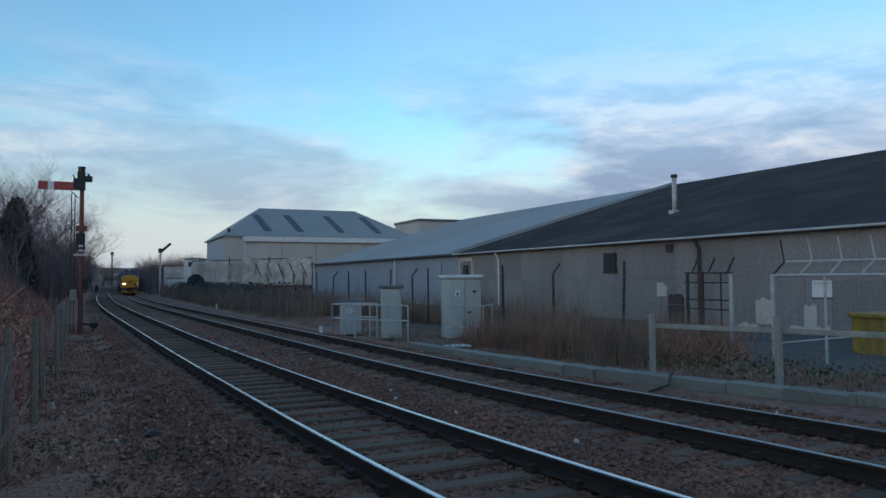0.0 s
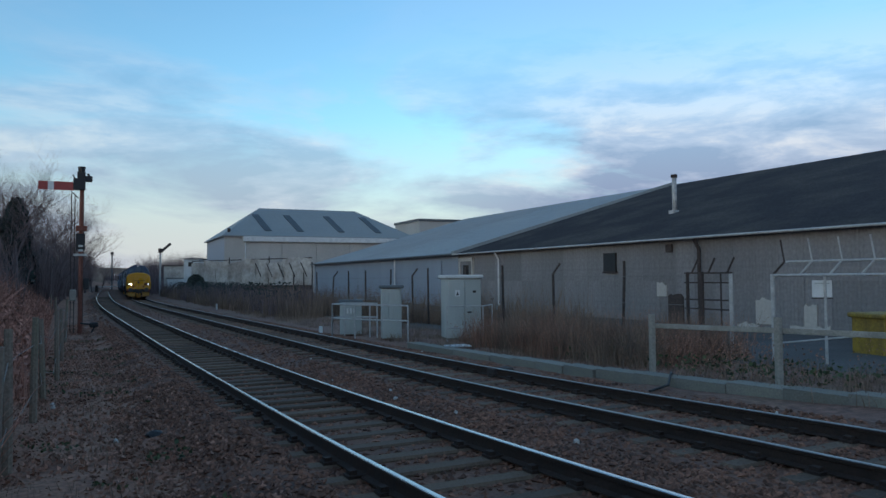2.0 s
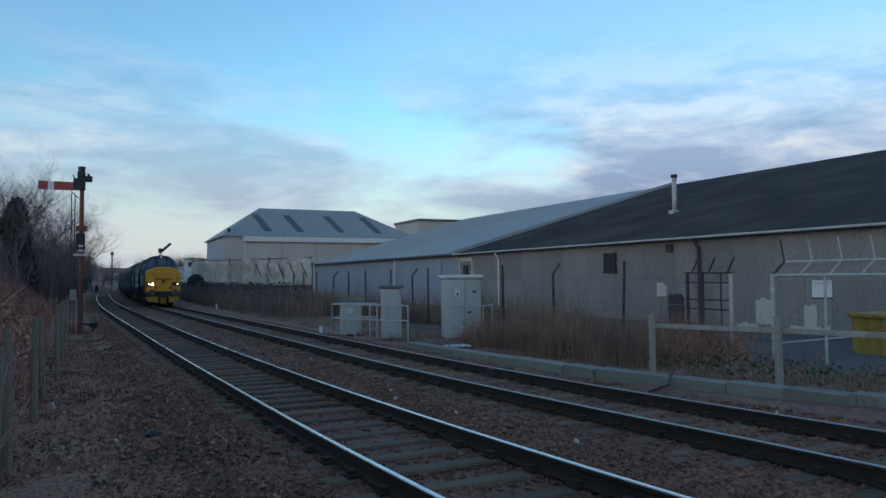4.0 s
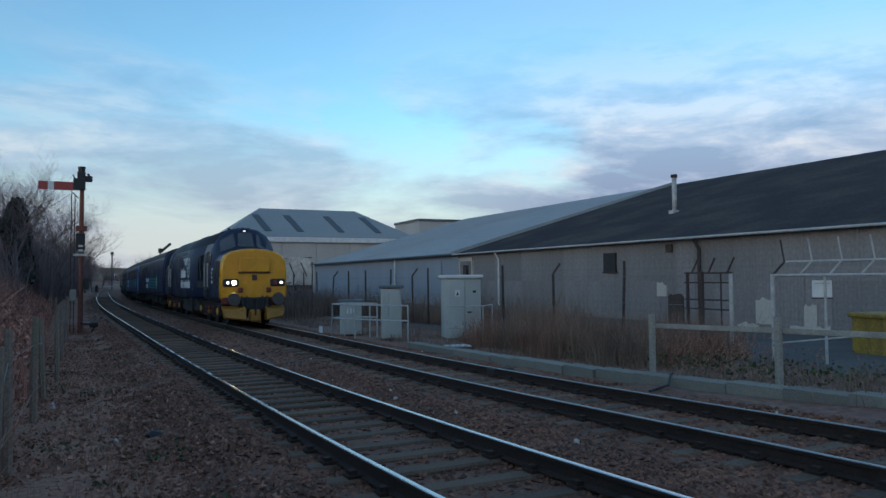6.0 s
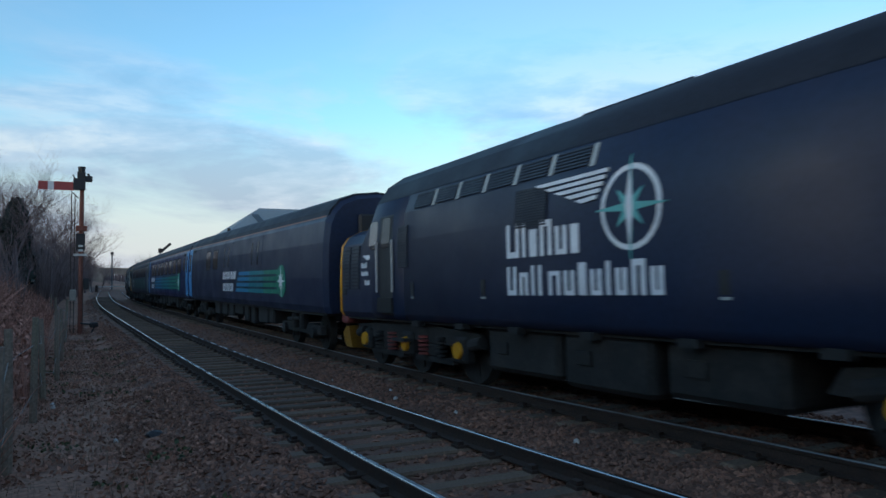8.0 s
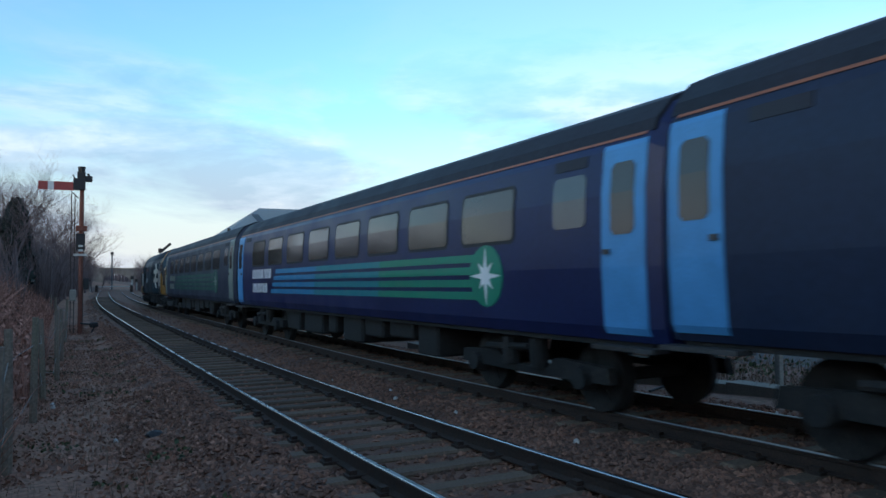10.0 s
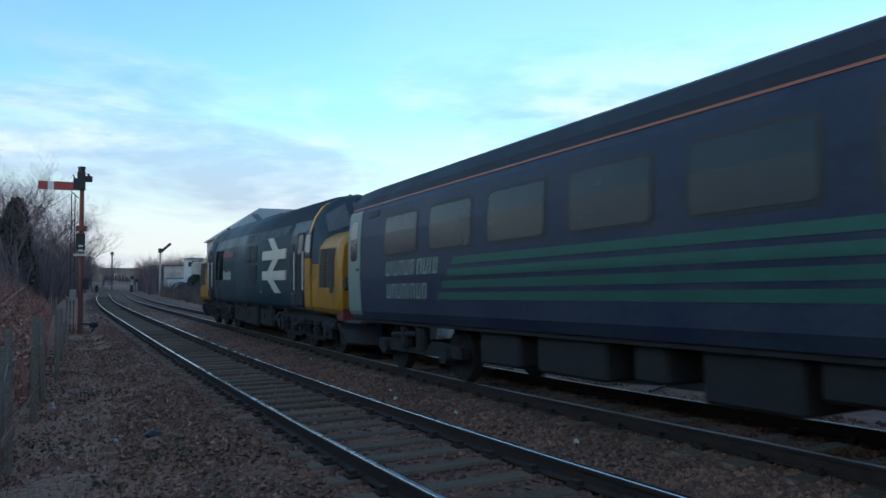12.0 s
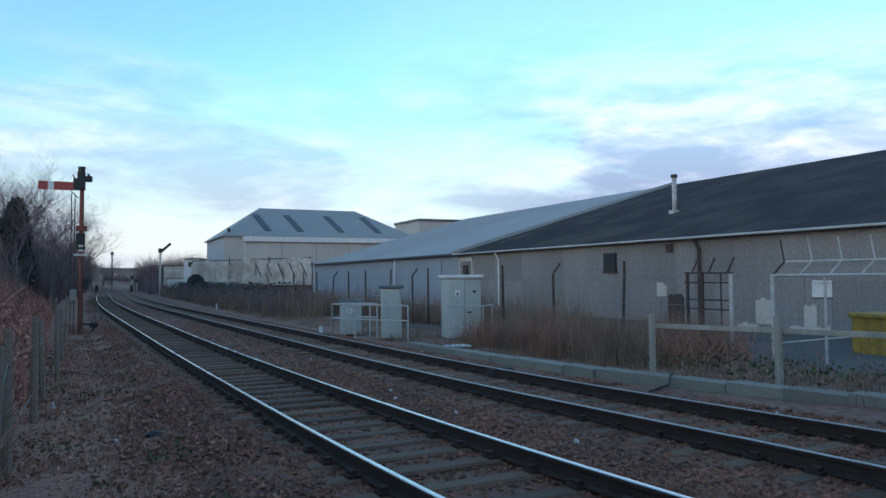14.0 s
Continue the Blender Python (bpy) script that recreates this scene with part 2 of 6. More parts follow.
    "lamp_white": mat("lit_headlamp", (0.9, 0.9, 0.85), 0.3, var=0, bump=0, emit=(1.0, 0.84, 0.42, 50.0)),
    "lamp_small": mat("lit_marker_lamp", (0.9, 0.9, 0.85), 0.3, var=0, bump=0, emit=(1.0, 0.95, 0.82, 3.0)),
    "lamp_red": mat("unlit_tail_lamp", (0.25, 0.02, 0.02), 0.3, var=0, bump=0),
}
for key in ("glass", "blind"):
    M[key].node_tree.nodes["Principled BSDF"].inputs["Coat Weight"].default_value = 0.25


# ---- mesh helpers ----
def finish(name, bm, material, parent=None, label="", smooth=False):
    me = bpy.data.meshes.new(name)
    bm.normal_update()
    bm.to_mesh(me)
    bm.free()
    for mm in (material if isinstance(material, (list, tuple)) else [material]):
        me.materials.append(mm)
    if smooth:
        for p in me.polygons:
            p.use_smooth = len(p.vertices) <= 4
    ob = new(name, me)
    if parent:
        ob.parent = parent
    if label:
        ob["label"] = label
    return ob


def part(name, bm, material, parent, label="", smooth=False):
    return finish(name, bm, material, parent, label, smooth)


def box(bm, x0, x1, y0, y1, z0, z1, bevel=0.0, m=None):
    mm = Matrix.Translation(((x0 + x1) / 2, (y0 + y1) / 2, (z0 + z1) / 2)) @ Matrix.Diagonal((x1 - x0, y1 - y0, z1 - z0, 1))
    vs = bmesh.ops.create_cube(bm, size=1.0, matrix=(m @ mm) if m else mm)["verts"]
    if bevel:
        es = list({e for v in vs for e in v.link_edges})
        bmesh.ops.bevel(bm, geom=es, offset=bevel, segments=1, affect="EDGES", profile=0.5)
    return bm


def bx(*a, **k):
    return box(bmesh.new(), *a, **k)


def tube(bm, a, b, r0, r1=None, seg=8, cap=True):
    a, b = Vector(a), Vector(b)
    r1 = r0 if r1 is None else r1
    d = b - a
    m = Matrix.Translation((a + b) / 2) @ d.to_track_quat("Z", "Y").to_matrix().to_4x4()
    bmesh.ops.create_cone(bm, cap_ends=cap, segments=seg, radius1=r0, radius2=r1, depth=d.length, matrix=m)
    return bm


def tb(*a, **k):
    return tube(bmesh.new(), *a, **k)


def prism(bm, pts, axis, lo, hi):
    """A flat outline pts extruded along an axis ('x', 'y' or 'z') from lo to hi."""
    def put(p, h):
        return {"x": (h, p[0], p[1]), "y": (p[0], h, p[1]), "z": (p[0], p[1], h)}[axis]
    a = [bm.verts.new(put(p, lo)) for p in pts]
    b = [bm.verts.new(put(p, hi)) for p in pts]
    k = len(pts)
    bm.faces.new(a[::-1]), bm.faces.new(b)
    for i in range(k):
        bm.faces.new((a[i], a[(i + 1) % k], b[(i + 1) % k], b[i]))
    bmesh.ops.recalc_face_normals(bm, faces=bm.faces)
    return bm


def raw(name, verts, faces, material, parent=None, smooth=False):
    me = bpy.data.meshes.new(name)
    me.from_pydata([tuple(v) for v in verts], [], [tuple(f) for f in faces])
    for mm in (material if isinstance(material, (list, tuple)) else [material]):
        me.materials.append(mm)
    if smooth:
        me.polygons.foreach_set("use_smooth", [True] * len(me.polygons))
    me.update()
    ob = new(name, me)
    if parent:
        ob.parent = parent
    return ob


def thing(name, label, category, group="", m=None, kind=""):
    ob = new(name)
    ob.empty_display_size = 0.3
    if m is not None:
        ob.matrix_basis = m
    return tagged(ob, label, category, group, kind)


# ---- the line of the railway: arc length s along the near rail, offsets to its right ----
DS = 0.25
SS = np.arange(-170, 520, DS)
BEND = np.interp(SS, [-30, -10, 0, 10, 25, 45, 70, 110, 520], [0.0, 0.00576, 0.00576, -0.00177, -0.00082, 0.00086, 0.00105, 0.0002, 0.0002])
_i0 = int(np.argmin(abs(SS)))
TH = np.cumsum(BEND) * DS
TH = TH - TH[_i0] - 0.48476
LX = np.cumsum(np.sin(TH)) * DS
LY = np.cumsum(np.cos(TH)) * DS
LX, LY = LX - LX[_i0] + 0.7332, LY - LY[_i0] + 4.0
GAUGE, NEAR_Z = 1.505, -0.075
# the far line drifts a little from the near one and has its own gentle gradient
_K = [-30, -16, -8, -2, 4, 10, 18, 28, 45, 70, 110]
_EASE = (-4, -2, 0, 2, 4)
FAR_OFF = np.mean([np.interp(SS + d, _K, [3.304, 3.717, 4.131, 4.543, 4.491, 4.292, 4.109, 4.021, 4.251, 4.421, 4.45]) for d in _EASE], 0)
FAR_Z = np.mean([np.interp(SS + d, _K, [0.769, 0.589, 0.411, 0.39, 0.22, 0.113, 0.113, 0.099, -0.005, -0.161, -0.333]) for d in _EASE], 0)


def rise(s):
    """The line falls gently away from the camera over its first 25 m."""
    s = np.asarray(s, float)
    near = 0.459 * np.clip((25 - np.maximum(s, -6)) / 25, 0, None) ** 2
    return near


def at(s, off=0.0, z=0.0):
    x, y, t = np.interp(s, SS, LX), np.interp(s, SS, LY), np.interp(s, SS, TH)
    return Vector((x + off * math.cos(t), y - off * math.sin(t), float(rise(s)) + z))


def far_at(s, off=0.0, z=0.0):
    """A point on the far line: off to the right of its middle, z above its rail tops."""
    p = at(s, float(np.interp(s, SS, FAR_OFF)) + off)
    p.z = float(np.interp(s, SS, FAR_Z)) + z
    return p


def near_at(s, off=0.0, z=0.0):
    return at(s, GAUGE / 2 + off, NEAR_Z + z)


def heading(s):
    return float(np.interp(s, SS, TH))


def along(s, off=0.0, z=0.0):
    """A pose at s with local y along the line, x to its right."""
    p = at(s, off, z)
    return Matrix.Translation(p) @ Matrix.Rotation(-heading(s), 4, "Z")


def locate(px, py):
    """s and offset of plan points, by the nearest sample of the line."""
    px, py = np.asarray(px, float).ravel(), np.asarray(py, float).ravel()
    s_out, o_out = np.zeros(px.size), np.zeros(px.size)
    for a in range(0, px.size, 4000):
        qx, qy = px[a:a + 4000, None], py[a:a + 4000, None]
        i = np.argmin((qx - LX[None, ::2]) ** 2 + (qy - LY[None, ::2]) ** 2, 1) * 2
        dx, dy = qx[:, 0] - LX[i], qy[:, 0] - LY[i]
        o_out[a:a + 4000] = dx * np.cos(TH[i]) - dy * np.sin(TH[i])
        s_out[a:a + 4000] = SS[i] + dx * np.sin(TH[i]) + dy * np.cos(TH[i])
    return s_out, o_out


def ground_z(s, o):
    r = rise(s)
    prof = np.interp(o, [-60, -20, -10, -7, -5.5, -4.2, -3.2, -1.5, -0.95, -0.55, -0.3, 1.9, 2.3, 2.7, 5.8, 6.4, 7.0, 9.5, 14, 40],
                     [3.8, 3.5, 2.9, 2.2, 1.25, 0.05, -0.42, -0.42, -0.245, -0.195, -0.285, -0.285, -0.24, -0.20, -0.19, -0.24, -0.28, -0.22, -0.10, -0.10])
    fade = np.clip(1 - (np.asarray(o) - 12) / 10, 0, 1)
    # under the far line the bed follows that line's own level
    w = np.interp(o, [1.9, 2.9, 5.8, 7.0], [0.0, 1.0, 1.0, 0.0])
    r = r * (1 - w) + np.interp(s, SS, FAR_Z) * w
    return prof + r * np.where(np.asarray(o) > 12, fade, 1.0)


# ---- ground: one sheet to the horizon ----
def steps(spans):
    out = [spans[0][0]]
    for lo, hi, d in spans:
        k = max(1, int(round((hi - lo) / d)))
        out += [lo + (hi - lo) * (i + 1) / k for i in range(k)]
    return np.array(out)


def ground():
    xs = steps([(-1800, -300, 150), (-300, -80, 20), (-80, -30, 2.5), (-30, -12, 0.6), (-12, 9, 0.22), (9, 30, 1.0), (30, 120, 10), (120, 1800, 140)])
    ys = steps([(-300, -30, 30), (-30, -4, 2.0), (-4, 22, 0.22), (22, 45, 0.5), (45, 140, 2.5), (140, 400, 20), (400, 3800, 200)])
    gx, gy = np.meshgrid(xs, ys)
    s, o = locate(gx, gy)
    z = ground_z(s, o)
    wob = np.array([noise.noise((x * 0.9, y * 0.9, 0.0)) * 0.05 + noise.noise((x * 0.17, y * 0.17, 3.0)) * 0.25 * w
                    for x, y, w in zip(gx.ravel(), gy.ravel(), np.clip((-o - 3.6) / 3, 0, 1))])
    bed = (o > -0.7) & (o < 5.6)
    z = z + np.where(bed, wob * 0.25, np.where(o > 10, wob * 0.3, wob))
    verts = np.stack([gx.ravel(), gy.ravel(), z], 1)
    nx, ny = len(xs), len(ys)
    idx = np.arange(nx * ny).reshape(ny, nx)
    faces = np.stack([idx[:-1, :-1].ravel(), idx[:-1, 1:].ravel(), idx[1:, 1:].ravel(), idx[1:, :-1].ravel()], 1)
    ob = raw("ground", verts, faces, [M["ballast"], M["cess"], M["turf"], M["tarmac"]], smooth=True)
    fo = o[faces].mean(1)
    edge = np.array([noise.noise((x * 0.6, y * 0.6, 7.0)) for x, y in verts[faces[:, 0], :2]]) * 0.6
    k = np.select([fo < -3.6 + edge, fo < -1.35 + edge, fo < 6.7, fo < 10.6 + edge], [2, 1, 0, 2], 3)
    k = np.where((fo > 60) | (s[faces[:, 0]] > 75) & (fo > 6.7), 2, k)
    ob.data.polygons.foreach_set("material_index", k.astype(np.int32))
    return tagged(ob, "brown ballasted railway bed with rough winter verges", "ground", kind="structure")


ground()


def scatter(name, label, category, pts, material, size, flat=0.65):
    """Broken stones: rough little octahedra."""
    rng = np.random.default_rng(5)
    k = len(pts)
    base = np.array([(1, 0, 0), (0, 1, 0), (-1, 0, 0), (0, -1, 0), (0, 0, 1), (0, 0, -1)], float)
    tri = np.array([(0, 1, 4), (1, 2, 4), (2, 3, 4), (3, 0, 4), (1, 0, 5), (2, 1, 5), (3, 2, 5), (0, 3, 5)])
    sz = size * rng.uniform(0.55, 1.35, (k, 1, 1))
    v = base[None] * rng.uniform(0.6, 1.2, (k, 6, 1)) * sz
    v[:, :, 2] *= flat
    a = rng.uniform(0, 6.28, k)[:, None]
    tilt = rng.uniform(-0.5, 0.5, k)[:, None]
    x, y, z = v[:, :, 0], v[:, :, 1], v[:, :, 2]
    z, x = z * np.cos(tilt) + x * np.sin(tilt), x * np.cos(tilt) - z * np.sin(tilt)
    x, y = x * np.cos(a) - y * np.sin(a), x * np.sin(a) + y * np.cos(a)
    v = np.stack([x, y, z], 2) + np.asarray(pts)[:, None, :]
    f = tri[None] + (np.arange(k) * 6)[:, None, None]
    return tagged(raw(name, v.reshape(-1, 3), f.reshape(-1, 3), material), label, category, kind="stuff")


def bed_points(k, s0, s1, o0, o1, dz, seed, power=1.6):
    rng = np.random.default_rng(seed)
    s = s0 + (s1 - s0) * rng.random(k) ** power
    o = rng.uniform(o0, o1, k)
    t = np.interp(s, SS, TH)
    x, y = np.interp(s, SS, LX) + o * np.cos(t), np.interp(s, SS, LY) - o * np.sin(t)
    pts = np.stack([x, y, ground_z(s, o) + dz], 1)
    if dz < 0.015 and o1 > 2:
        # fewer stones lie between the near rails, where the sleepers show
        pts = pts[~((o > 0.1) & (o < 1.4) & (rng.random(k) < 0.72))]
    return pts


scatter("ballast_stones", "loose brown and grey broken ballast stones", "ballast",
        np.concatenate([bed_points(5000, -22, 0.5, -1.9, 6.6, 0.004, 4, 1.0), bed_points(30000, 0.0, 34, -1.9, 6.6, 0.004, 1), bed_points(9000, 0, 14, -1.6, 2.9, 0.008, 2),
                        bed_points(9000, 30, 90, -1.5, 6.6, 0.0, 3, 1.0)]), M["stone"], 0.042)


# ---- the two tracks ----
def ribbon(bm, s0, s1, off, section, place, step=1.0):
    """A section of (across, up) points run along the line."""
    rows = []
    for s in np.arange(s0, s1 + step / 2, step):
        rows.append([bm.verts.new(place(s, off + a, u)) for a, u in section])
    k = len(section)
    for r0, r1 in zip(rows[:-1], rows[1:]):
        for i in range(k):
            bm.faces.new((r0[i], r0[(i + 1) % k], r1[(i + 1) % k], r1[i]))
    return bm


def track(name, label, place, seed, head, sleeper_mat, sleeper_top):
    t = thing(name, label, "railway track", kind="structure")
    z = 0.0
    for off in (-GAUGE / 2, GAUGE / 2):
        rail = part("rail", ribbon(bmesh.new(), -25, 330, off, [(-0.036, z - 0.012), (-0.034, z - 0.04), (-0.010, z - 0.05), (-0.010, z - 0.135), (-0.07, z - 0.15),
                    (-0.07, z - 0.165), (0.07, z - 0.165), (0.07, z - 0.15), (0.010, z - 0.135), (0.010, z - 0.05), (0.034, z - 0.04), (0.036, z - 0.012)], place),
                    M["rail_side"], t, "rusty rail web and foot")
        part("rail_head", ribbon(bmesh.new(), -25, 330, off, [(-0.024, z - 0.008), (-0.019, z), (0.019, z), (0.024, z - 0.008)], place), head, rail, "worn running surface")
    base = bmesh.new()
    box(base, -0.5 * 2.5, 0.5 * 2.5, -0.115, 0.115, -0.16, 0.0, bevel=0.025)
    me = bpy.data.meshes.new("sleeper")
    base.to_mesh(me), base.free()
    me.materials.append(sleeper_mat)
    chair = bmesh.new()
    for sx in (-GAUGE / 2, GAUGE / 2):
        box(chair, sx - 0.17, sx + 0.17, -0.08, 0.08, 0.0, 0.03)
        box(chair, sx - 0.15, sx - 0.08, -0.05, 0.05, 0.0, 0.07)
        box(chair, sx + 0.08, sx + 0.15, -0.05, 0.05, 0.0, 0.07)
    cme = bpy.data.meshes.new("rail_chair")
    chair.to_mesh(cme), chair.free()
    cme.materials.append(M["rail_side"])
    rng = random.Random(seed)
    for i in range(190):
        s = -26 + i * 0.68
        m = Matrix.Translation(place(s, rng.uniform(-0.03, 0.03), rng.uniform(-0.012, 0.008) - sleeper_top)) @ Matrix.Rotation(rng.uniform(-0.015, 0.015) - heading(s), 4, "Z")
        sl = new("sleeper", me)
        sl.parent, sl.matrix_basis = t, m
        if s < 60:
            ch = new("rail_chair", cme)
            ch.parent = sl
    return t


track("near_track", "plain running line with polished rails and grey sleepers", near_at, 0, M["rail_top"], M["sleeper"], 0.165)
track("far_track", "running line with dull rails and dark sleepers", far_at, 3, M["rail_top_dull"], M["timber"], 0.165)


def trough():
    t = thing("cable_trough", "long run of pale concrete cable trough lids", "cable trough", kind="structure")
    bm = bmesh.new()
    box(bm, -0.2, 0.2, -0.497, 0.497, -0.26, 0.0, bevel=0.006)
    me = bpy.data.meshes.new("trough_lid")
    bm.to_mesh(me), bm.free()
    me.materials.append(M["kerb"])
    rng = random.Random(3)
    for i in range(24):
        s = -6 + i
        o = float(np.interp(s, [-6, 3, 6, 9.3, 14, 30], [7.75, 7.7, 7.3, 6.98, 7.0, 7.1]))
        ob = new("trough_lid", me)
        ob.parent = t
        ob.matrix_basis = along(s, o + rng.uniform(-0.012, 0.012), -0.10 + rng.uniform(-0.008, 0.008)) @ Matrix.Rotation(math.atan2(0.13 if 2 < s < 9 else 0, 1) , 4, "Z")


trough()

# ---- sheds: one long wall line beside the yard ----
WALL_P, WALL_U, WALL_N = Vector((1.0, 50.6, 0)), Vector((0.4355, -0.9002, 0)), Vector((0.9002, 0.4355, 0))
SHED = Matrix(((WALL_U.x, WALL_N.x, 0, WALL_P.x), (WALL_U.y, WALL_N.y, 0, WALL_P.y), (0, 0, 1, 0), (0, 0, 0, 1)))
EAVE, RIDGE, HALF = 3.57, 9.28, 19.7


def corrugated(name, length, height, pitch, depth, material):
    """A sheet in local x (along) and z (up), waved in y."""
    k = int(round(length / pitch)) * 4
    v, f = [], []
    for i in range(k + 1):
        x = length * i / k
        y = depth * math.cos(2 * math.pi * x / pitch)
        v += [(x, y, 0), (x, y, height)]
    f = [(2 * i, 2 * i + 2, 2 * i + 3, 2 * i + 1) for i in range(k)]
    me = bpy.data.meshes.new(name)
    me.from_pydata(v, [], f)
    me.materials.append(material)
    me.polygons.foreach_set("use_smooth", [True] * len(f))
    return me


def slope_roof(name, u0, u1, material, parent, label, pitch=0.15, over=0.35):
    """Two corrugated slopes from eaves to ridge, with a thickness."""
    k = int((u1 - u0) / pitch) * 4
    v, f = [], []
    rows = [(-over, EAVE - over * (RIDGE - EAVE) / HALF), (HALF / 2, (EAVE + RIDGE) / 2), (HALF, RIDGE), (HALF * 1.5, (EAVE + RIDGE) / 2), (2 * HALF + over, EAVE)]
    for i in range(k + 1):
        u = u0 + (u1 - u0) * i / k
        w = 0.022 * math.cos(2 * math.pi * (u - u0) / pitch)
        v += [(u, n, z + 0.10 + w) for n, z in rows]
    m = len(rows)
    for i in range(k):
        f += [(i * m + j, (i + 1) * m + j, (i + 1) * m + j + 1, i * m + j + 1) for j in range(m - 1)]
    ob = raw(name, v, f, material, parent)
    ob["label"] = label
    return ob


def gable(bm, u, t=0.15):
    prism(bm, [(0, -0.3), (2 * HALF, -0.3), (2 * HALF, EAVE), (HALF, RIDGE), (0, EAVE)], "x", u - t, u)


def dark_shed():
    t = thing("dark_roofed_shed", "long low shed with black sheet roof and stained grey cement walls", "shed", m=SHED)
    back_bm = bmesh.new()
    box(back_bm, 0.1, 52, 0.12, 0.3, -0.3, EAVE)
    box(back_bm, 0.1, 52, 2 * HALF - 0.2, 2 * HALF, -0.3, EAVE)
    gable(back_bm, 52.0), gable(back_bm, 0.25)
    part("wall", back_bm, M["asb_wall"], t, "grey cement wall")
    up = corrugated("wall_sheet", 1.05, 1.85, 0.15, 0.012, M["asb_wall"])
    lowm = corrugated("wall_sheet_lower", 1.05, 2.0, 0.15, 0.012, M["asb_wall"])
    rng = random.Random(8)
    for i in range(48):
        for me, z, y in ((lowm, -0.2, 0.075), (up, 1.74, 0.05)):
            if i == 0 and z > 0:
                pass
            ob = new("wall_sheet", me)
            ob.parent, ob.matrix_basis = t, pose(0.9 + i * 1.055, y + rng.uniform(-0.008, 0.008), z)
    slope_roof("roof", 0.15, 52.5, M["black_roof"], t, "mossy black corrugated roof")
    bm = bmesh.new()
    tube(bm, (-0.1, -0.42, EAVE - 0.02), (52, -0.42, EAVE - 0.02), 0.05, seg=8)
    part("gutter", bm, M["galv"], t, "grey eaves gutter")
    sl = (RIDGE - EAVE) / HALF
    bm = bmesh.new()
    prism(bm, [(-0.45, EAVE - 0.05), (-0.45, EAVE + 0.22), (HALF, RIDGE + 0.32), (HALF, RIDGE + 0.05)], "x", -0.12, 0.2)
    part("verge_flashing", bm, M["pale_roof"], t, "pale verge capping")
    for u, r, z1, lab in ((5.9, 0.055, 0.2, "white downpipe"), (22.5, 0.075, -0.1, "rusty downpipe")):
        bm = bmesh.new()
        tube(bm, (u, -0.14, z1), (u, -0.14, EAVE - 0.5), r)
        tube(bm, (u, -0.14, EAVE - 0.5), (u, -0.40, EAVE - 0.1), r)
        part("downpipe", bm, M["white"] if u < 10 else M["rust"], t, lab)
    # small dark window and vents
    w = part("window", bx(16.1, 17.0, -0.06, 0.08, 2.2, 3.1), M["black"], t, "small dark window opening")
    part("frame", bx(16.02, 17.08, -0.07, 0.04, 2.12, 2.2), M["rust"], w)
    part("vent", bx(20.5, 20.85, -0.12, 0.03, 3.0, 3.35, bevel=0.02), M["rust"], t, "rusty wall vent")
    # end door with white frame beside the join
    d = part("door", bx(0.55, 2.2, -0.04, 0.03, -0.2, 3.05), M["asb_wall"], t, "grey side door")
    for a in ((0.35, 0.55, -0.1, 0.06, -0.2, 3.25), (2.2, 2.36, -0.1, 0.06, -0.2, 3.25), (0.35, 2.36, -0.1, 0.06, 3.05, 3.28)):
        part("door_frame", bx(*a), M["cream"], d)
    part("pane", bx(0.95, 1.75, -0.06, 0.03, 2.1, 2.8), M["glass"], d, "small door light")
    # patched, unpainted and whitewashed areas at the wall foot
    rng = random.Random(4)
    for u0, u1, z0, z1, mt in ((19.8, 20.4, 1.05, 1.7, "white"), (20.5, 21.4, -0.2, 1.2, "rust"), 
                               (25.2, 25.9, 0.1, 1.15, "white"), (27.3, 27.8, 0.1, 0.95, "white"), (24.3, 25.3, -0.05, 0.22, "white"), (26.7, 28.3, -0.05, 0.2, "white")):
        bm = bmesh.new()
        k = 7
        top = [(u0 + (u1 - u0) * i / k, z1 - rng.uniform(0, 0.18)) for i in range(k + 1)]
        prism(bm, [(u0, z0), (u1, z0)] + top[::-1], "y", 0.0, 0.055)
        part("patch", bm, M["cream" if mt == "white" else mt], t, {"white": "flaking whitewash patch", "rust": "rusty sheet patch"}[mt])
    # flue
    n0 = 6.2
    zr = EAVE + sl * n0
    fl = part("flue", tb((14.5, n0, zr - 0.1), (14.5, n0, zr + 2.1), 0.13, seg=12), M["galv"], t, "stained galvanised stove flue", smooth=True)
    part("cap", tb((14.5, n0, zr + 2.05), (14.5, n0, zr + 2.22), 0.18, seg=12), M["rust"], fl)
    part("flashing", bx(14.3, 14.7, n0 - 0.3, n0 + 0.2, zr - 0.05, zr + 0.22, bevel=0.04), M["galv"], fl)
    return t


